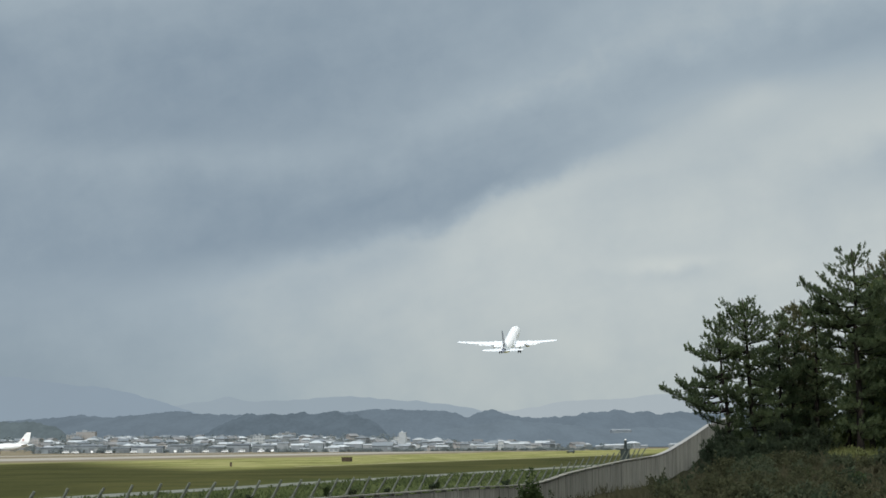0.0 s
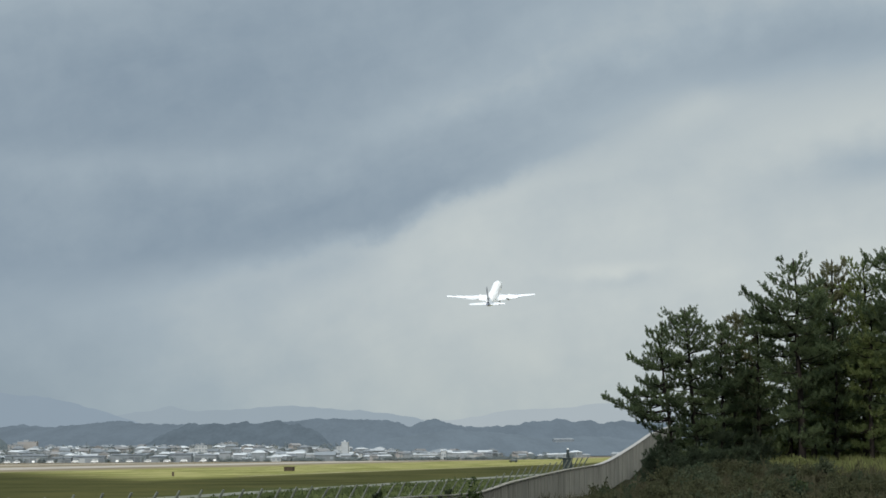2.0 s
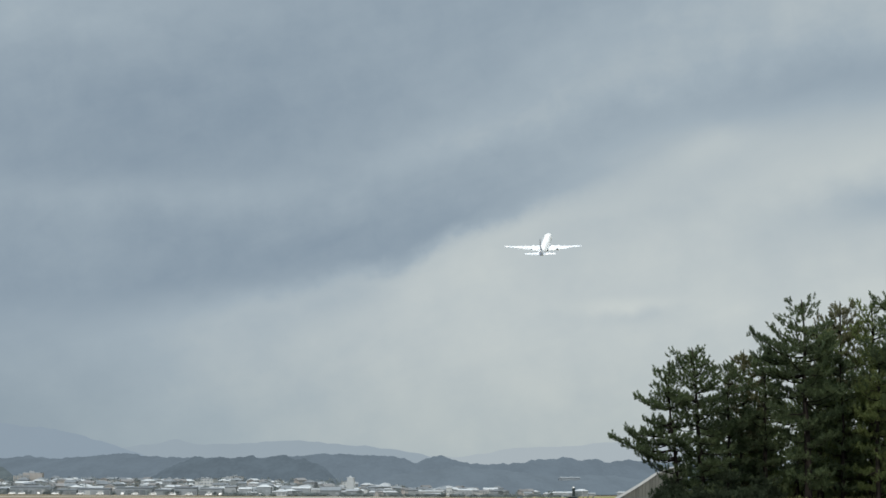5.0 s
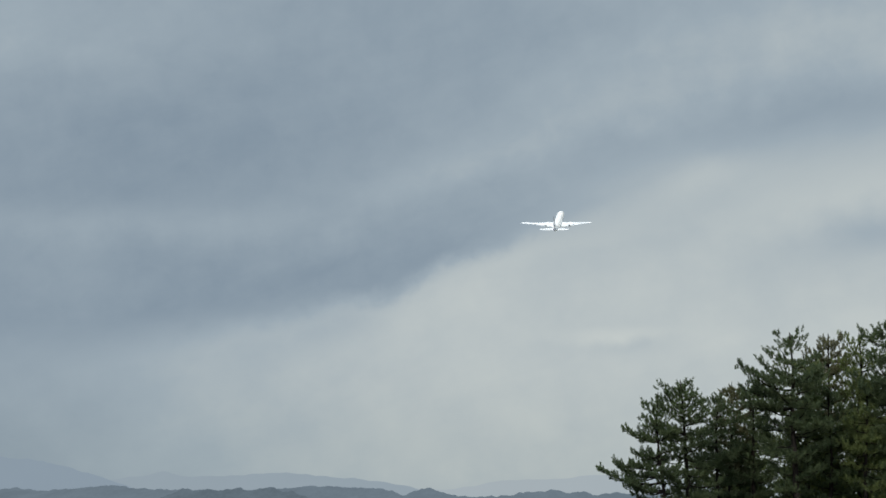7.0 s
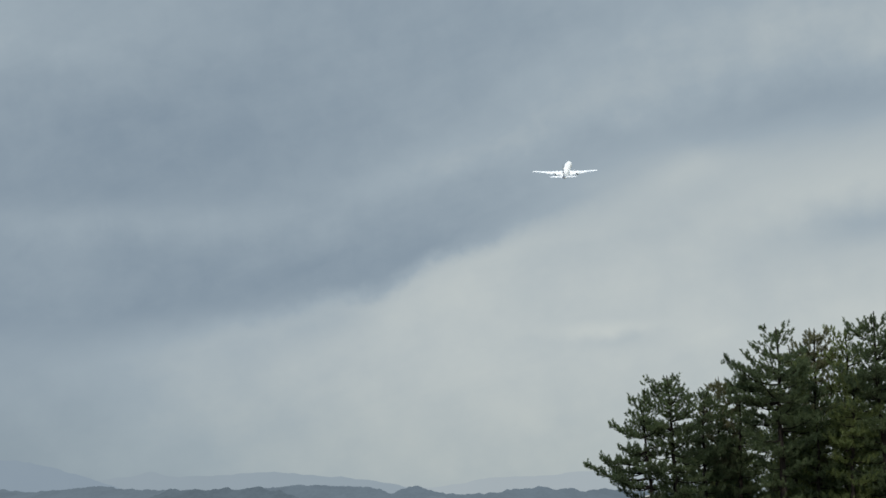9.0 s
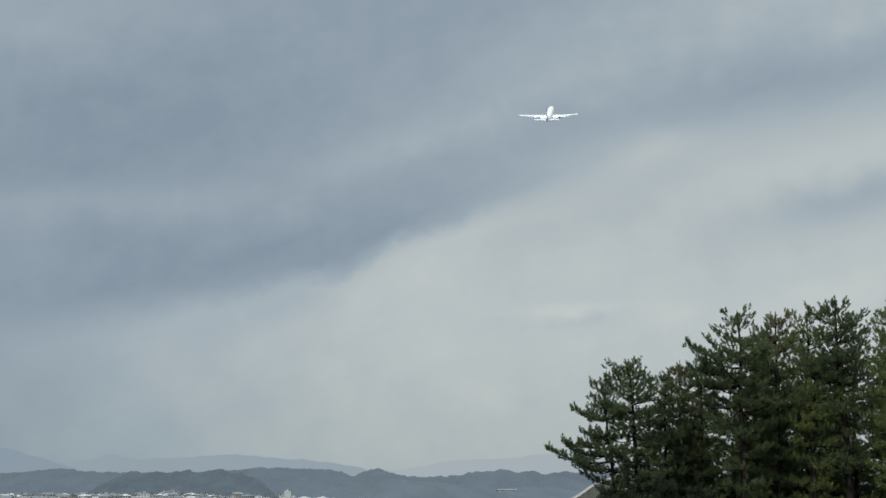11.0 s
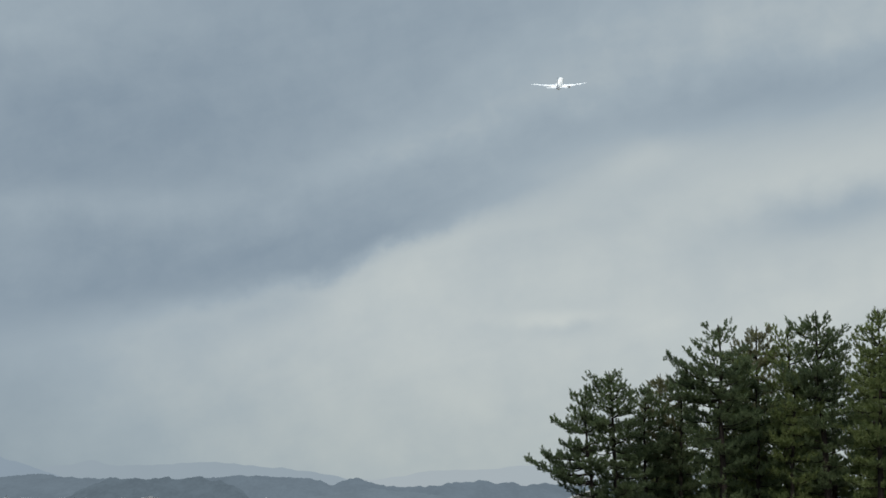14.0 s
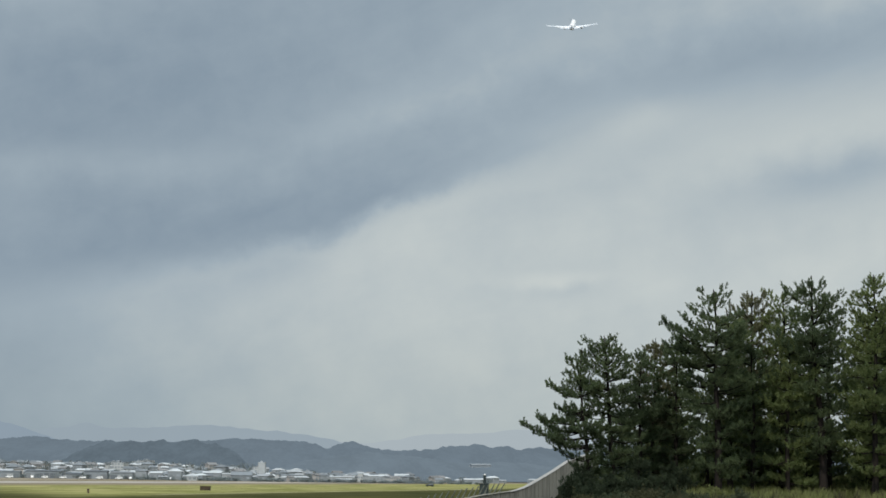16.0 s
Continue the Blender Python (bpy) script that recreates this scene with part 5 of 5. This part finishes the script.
def town():
    rng = random.Random(21)
    protos = [
        house(9, 8, 4.6, 1.9, 0, 0, label="two-storey house with white walls and slate roof"),
        house(10, 7, 4.6, 1.7, 1, 2, "hip", label="two-storey grey house with hipped pale roof"),
        house(8, 8, 5.6, 2.0, 2, 3, label="two-storey beige house with brown gable roof"),
        house(12, 8, 3.6, 1.6, 3, 4, "gable", 4, 1, label="low building with pale metal roof", category="building"),
        house(11, 9, 7.4, 1.4, 0, 1, "flat", 4, 3, "apartment_block", "three-storey white apartment block with flat roof", "apartment block"),
        house(13, 10, 8.6, 1.4, 2, 1, "flat", 5, 4, "apartment_block", "four-storey beige apartment block with flat roof", "apartment block"),
        house(9, 9, 6.0, 2.2, 3, 0, "hip", 3, 2, label="dark-walled house with hipped slate roof"),
        house(14, 9, 3.6, 1.4, 1, 2, "shed", 4, 1, "warehouse", "grey warehouse with sloping white roof", "warehouse"),
    ]
    used = set()

    def place(i, b, d, turn, s=1.0):
        m = pose(b * d / 1000, d, ground_z(b * d / 1000, d), 0, 0, turn) @ Matrix.Scale(s, 4)
        if i not in used:
            used.add(i)
            protos[i].matrix_world = m
        else:
            copy_thing(protos[i], m).matrix_world = m

    taken = []

    def free(b, d, w):
        for b2, d2, w2 in taken:
            if abs(d - d2) < 13 and abs(b * d - b2 * d2) / 1000 < (w + w2) / 2:
                return False
        taken.append((b, d, w))
        return True

    widths = (11, 12, 10, 14, 18, 22, 11, 16)
    for d0, d1, count, weights, b0, b1 in (
            (1620, 1780, 40, (4, 4, 4, 3, 0, 0, 4, 3), -185, 62), (1800, 2000, 130, (5, 5, 4, 5, 1, 0, 6, 3), -190, 30),
            (2020, 2200, 120, (6, 6, 5, 6, 2, 1, 4, 3), -195, 20), (2230, 2330, 75, (5, 5, 4, 5, 2, 1, 3, 2), -150, -40),
            (2100, 2400, 12, (3, 4, 2, 3, 0, 0, 3, 3), 20, 85)):
        n = tries = 0
        while n < count and tries < 2000:
            tries += 1
            b, d = rng.uniform(b0, b1), rng.uniform(d0, d1)
            i = rng.choices(range(8), weights)[0]
            if b > 0 and rng.random() < 0.35:
                continue
            if d < 1790 and b > -18 and rng.random() < 0.8:
                continue
            if d < 1785 and b < -58:
                continue
            if -165 < b < -130 and d < 1790:
                continue
            if free(b, d, widths[i]):
                place(i, b, d, rng.choice((-11, 25, 8, 79, -40)) + rng.uniform(-12, 12) if i < 4 or i == 6 else rng.uniform(-25, 25), rng.uniform(0.5, 0.95) if d > 1790 else rng.uniform(0.42, 0.68))
                n += 1
    # the larger buildings along the apron
    for b0, b1, d, h, rise, wall, roof, kind, bays, floors, nm, label in (
            (-147, -138, 1720, 3.2, 0.9, 4, 5, "gable", 0, 0, "hangar_shed", "long low dark shed with open bays"),
            (-136.5, -121, 1720, 4.2, 0.8, 4, 5, "gable", 0, 0, "hangar_shed", "long low dark shed with open bays"),
            (-120, -113, 1700, 2.8, 0.8, 3, 5, "gable", 0, 0, "hangar_shed", "low grey shed with grey roof"),
            (-112.5, -101, 1700, 3.6, 0.8, 4, 5, "gable", 0, 0, "hangar_shed", "long low dark shed with slate roof"),
            (-99, -86, 1690, 4.2, 0.7, 4, 5, "shed", 0, 0, "hangar_shed", "long low dark shed with sloping roof"),
            (-85, -79, 1680, 2.9, 0.9, 3, 5, "gable", 0, 0, "hangar_shed", "low grey shed with slate roof"),
            (-78, -70, 1680, 4.4, 1.0, 4, 5, "gable", 0, 0, "hangar_shed", "dark shed with grey roof"),
            (-69, -61, 1670, 3.8, 0.7, 3, 1, "shed", 0, 0, "hangar_shed", "grey open-fronted shed with grey roof"),
            (-60, -56, 1690, 5.2, 1.0, 1, 1, "gable", 2, 1, "warehouse", "small grey warehouse with grey roof"),
            (-55, -50.5, 1640, 4.0, 1.0, 1, 2, "gable", 2, 1, "warehouse", "small warehouse with white roof"),
            (-48.5, -43.5, 1620, 5.2, 1.6, 3, 2, "hip", 2, 1, "warehouse", "dark warehouse with white hipped roof"),
            (-43, -38, 1610, 2.2, 0.6, 0, 2, "shed", 3, 1, "warehouse", "low white shed beside the airfield"),
            (-36, -29.5, 1690, 4.6, 1.0, 1, 2, "gable", 3, 1, "warehouse", "grey warehouse with white metal roof"),
            (-29, -26, 1660, 3.9, 0.8, 0, 2, "gable", 2, 1, "warehouse", "small white warehouse with pale roof"),
            (-25.8, -18.5, 1620, 3.4, 2.2, 3, 0, "gable", 3, 1, "hangar", "dark hangar with wide gable roof"),
            (-16.2, -13.8, 1900, 10.8, 1.0, 5, 2, "flat", 0, 0, "tower_block", "pale five-storey block with flat roof"),
            (7.4, 18.2, 1760, 3.0, 0.6, 0, 2, "shed", 8, 1, "warehouse", "long pale grey warehouse beside the airfield"),
            (19.5, 21.4, 1750, 5.6, 0.8, 0, 2, "gable", 2, 1, "warehouse", "small white warehouse beside a long one"),
            (23.5, 28.8, 1800, 4.0, 0.8, 1, 2, "gable", 4, 1, "warehouse", "grey warehouse with white metal roof"),
            (32.8, 37.8, 1960, 4.6, 1.4, 0, 2, "gable", 3, 2, "factory_building", "pale grey two-storey factory with pale roof"),
            (57.8, 63.4, 1800, 2.6, 0.9, 1, 2, "gable", 3, 1, "warehouse", "pale grey shed at the far end of the airfield"),
            (-132.4, -125.5, 2150, 9.6, 1.2, 2, 4, "flat", 0, 0, "apartment_block", "beige four-storey apartment block with flat roof"),
            (-165, -161, 1900, 9.0, 1.0, 1, 2, "flat", 3, 3, "tower_block", "grey block behind the parked aircraft")):
        w = (b1 - b0) * d / 1000
        o = house(w, max(8, min(w * 0.5, 14)), h, rise, wall, roof, kind, bays, floors, nm, label, nm.replace("_", " "), 0.3)
        x = (b0 + b1) / 2 * d / 1000
        o.matrix_world = pose(x, d, ground_z(x, d), 0, 0, -3)
        if nm == "hangar_shed":
            # sliding doors and open bays along the front, each set back or proud of the next
            deep, count = max(8, min(w * 0.5, 14)) / 2, max(2, int(w / 3.4))
            for i in range(count):
                if rng.random() < 0.2:
                    continue
                bm = bmesh.new()
                xa = -w / 2 + w * (i + 0.08) / count
                box(bm, xa, xa + w * 0.84 / count, -deep - rng.uniform(0.04, 0.25), -deep + 0.002, -0.1, h * rng.uniform(0.62, 0.8))
                part("bay_door", bm, rng.choice((HAZED_ROOFS[5], HAZED_ROOFS[5], HAZED_WALLS[3], HAZED_WALLS[0], HAZED_ROOFS[1])), o)
    # a long roof on the wooded slope
    o = house(20, 9, 2.4, 1.2, 4, 1, "gable", 0, 0, "warehouse", "long grey shed on the wooded slope", "warehouse", 0.3)
    o.matrix_world = pose(177.5, 2790, 14.6, 0, 0, 14)


town()


def town_trees():
    """Groves between the houses, with distance haze put into leaf and trunk colours."""
    rng = np.random.default_rng(4)
    cen, axe, siz = [], [], []
    trunks = bmesh.new()
    for i in range(560):
        edge = i >= 420
        d = rng.uniform(1585, 1640) if edge else rng.uniform(1790, 2450) if i % 7 else rng.uniform(1640, 1760)
        b = rng.uniform(-62, 66) if edge else rng.uniform(-190, 70) if d > 1760 else rng.uniform(-150, -20)
        big = 0.22 if edge else 0.55 if b > -15 or d < 1760 else 1.0
        x, h, w = b * d / 1000, rng.uniform(2.8, 7.0) * big, rng.uniform(2.5, 6.5) * (0.5 + 0.5 * big)
        z = ground_z(x, d)
        tube(trunks, ((x, d, z - 0.2), (x, d, z + h * 0.3), (x, d, z + h * 0.6)), (0.2, 0.14, 0.05), 5, False)
        for j in range(9):
            c = np.array([x + rng.normal() * w * 0.35, d + rng.normal() * w * 0.35, z + h * rng.uniform(0.12, 0.95)])
            for q in range(7):
                o = rng.normal(size=3)
                o /= np.linalg.norm(o)
                cen.append(c + o * w * 0.30 * rng.uniform(0.5, 1))
                axe.append(o)
                siz.append(rng.uniform(0.3, 0.6))
    v, f = blades(cen, axe, siz, 4, 0.40, 1.2, rng)
    # leaf greens lightened and greyed to carry the haze in their colour
    leaf = leaf_material("grove_leaf_hazed", (0.255, 0.290, 0.292), (0.190, 0.220, 0.226), 0.9, 0.02)
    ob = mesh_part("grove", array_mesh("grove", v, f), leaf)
    tagged(ob, "garden trees between the houses, greyed with haze", "trees", kind="stuff")
    part("trunks", trunks, M["bark_hazed"], ob)


town_trees()

# ================= what moves =================


def motions():
    # the climbing aircraft: seconds, place, pitch, bank, heading
    rows = [(0.0, 30.9, 1323.7, 50.2), (1.0, 44.6, 1407.4, 67.1), (2.0, 57.3, 1490.8, 86.0), (3.0, 69.6, 1574.0, 107.0), (4.0, 81.9, 1656.7, 129.9),
            (5.0, 94.5, 1739.1, 154.5), (6.0, 107.3, 1821.1, 180.5), (7.0, 120.4, 1902.8, 207.3), (8.0, 133.8, 1984.3, 234.6), (9.0, 147.5, 2065.6, 261.8),
            (10.0, 161.3, 2146.7, 288.6), (11.0, 175.1, 2227.8, 314.6), (12.0, 189.0, 2308.9, 339.8), (13.0, 203.0, 2390.0, 364.2), (14.0, 217.3, 2471.1, 388.1),
            (15.0, 232.2, 2552.0, 412.0), (16.0, 248.0, 2632.7, 436.8)]
    walk(jet, [(t, pose((x + 0.00076 * y) * (1 - 0.0022 * t) + aside_at(t), y * (1 - 0.0022 * t), (z + 0.0006 * y) * (1 - 0.0022 * t) + EYE[2] + lift_at(t), pitch_at(t), bank_at(t), heading_at(t))) for t, x, y, z in rows])
    # its main wheels fold inwards under the belly
    for leg in [o for o in jet.children if o.name.startswith("main_gear")]:
        s = 1 if leg.location.x > 0 else -1
        walk(leg, [(t, pose(s * 4.65, -2.6, -1.3, 0, s * a_, 0)) for t, a_ in ((0.0, 2), (1.0, 6), (2.0, 28), (3.0, 37), (4.0, 47), (5.0, 70), (5.8, 86), (8.0, 86), (12.0, 86), (16.0, 86))])
    # the cloud deck drifts to the right and up
    walk(clouds, [(t, pose(0, 0, 0, 0.40 * (t - 8) / 16, 0, -0.47 * (t - 8) / 16)) for t in (0.0, 4.0, 8.0, 12.0, 16.0)])


def pitch_at(t):
    return lerp_table(t, ((0, 15.2), (1, 16.3), (3.5, 19.3), (7, 20.6), (9, 20.3), (12.5, 19.6), (16, 18.0)))


def aside_at(t):
    return lerp_table(t, ((0, 0.0), (3.5, -0.6), (7.0, -0.7), (9.5, 0.5), (13.0, 2.0), (16.0, 1.0)))


def lift_at(t):
    return lerp_table(t, ((0, -1.3), (3.5, -1.1), (7.0, -0.2), (9.5, -0.7), (13.0, -0.8), (16.0, -1.9)))


def heading_at(t):
    return lerp_table(t, ((0, -8.8), (3.0, -9.5), (16.0, -9.0)))


def bank_at(t):
    return lerp_table(t, ((0, -0.5), (6, 0.0), (12, 0.0), (14, -0.6), (16, -1.8)))


motions()
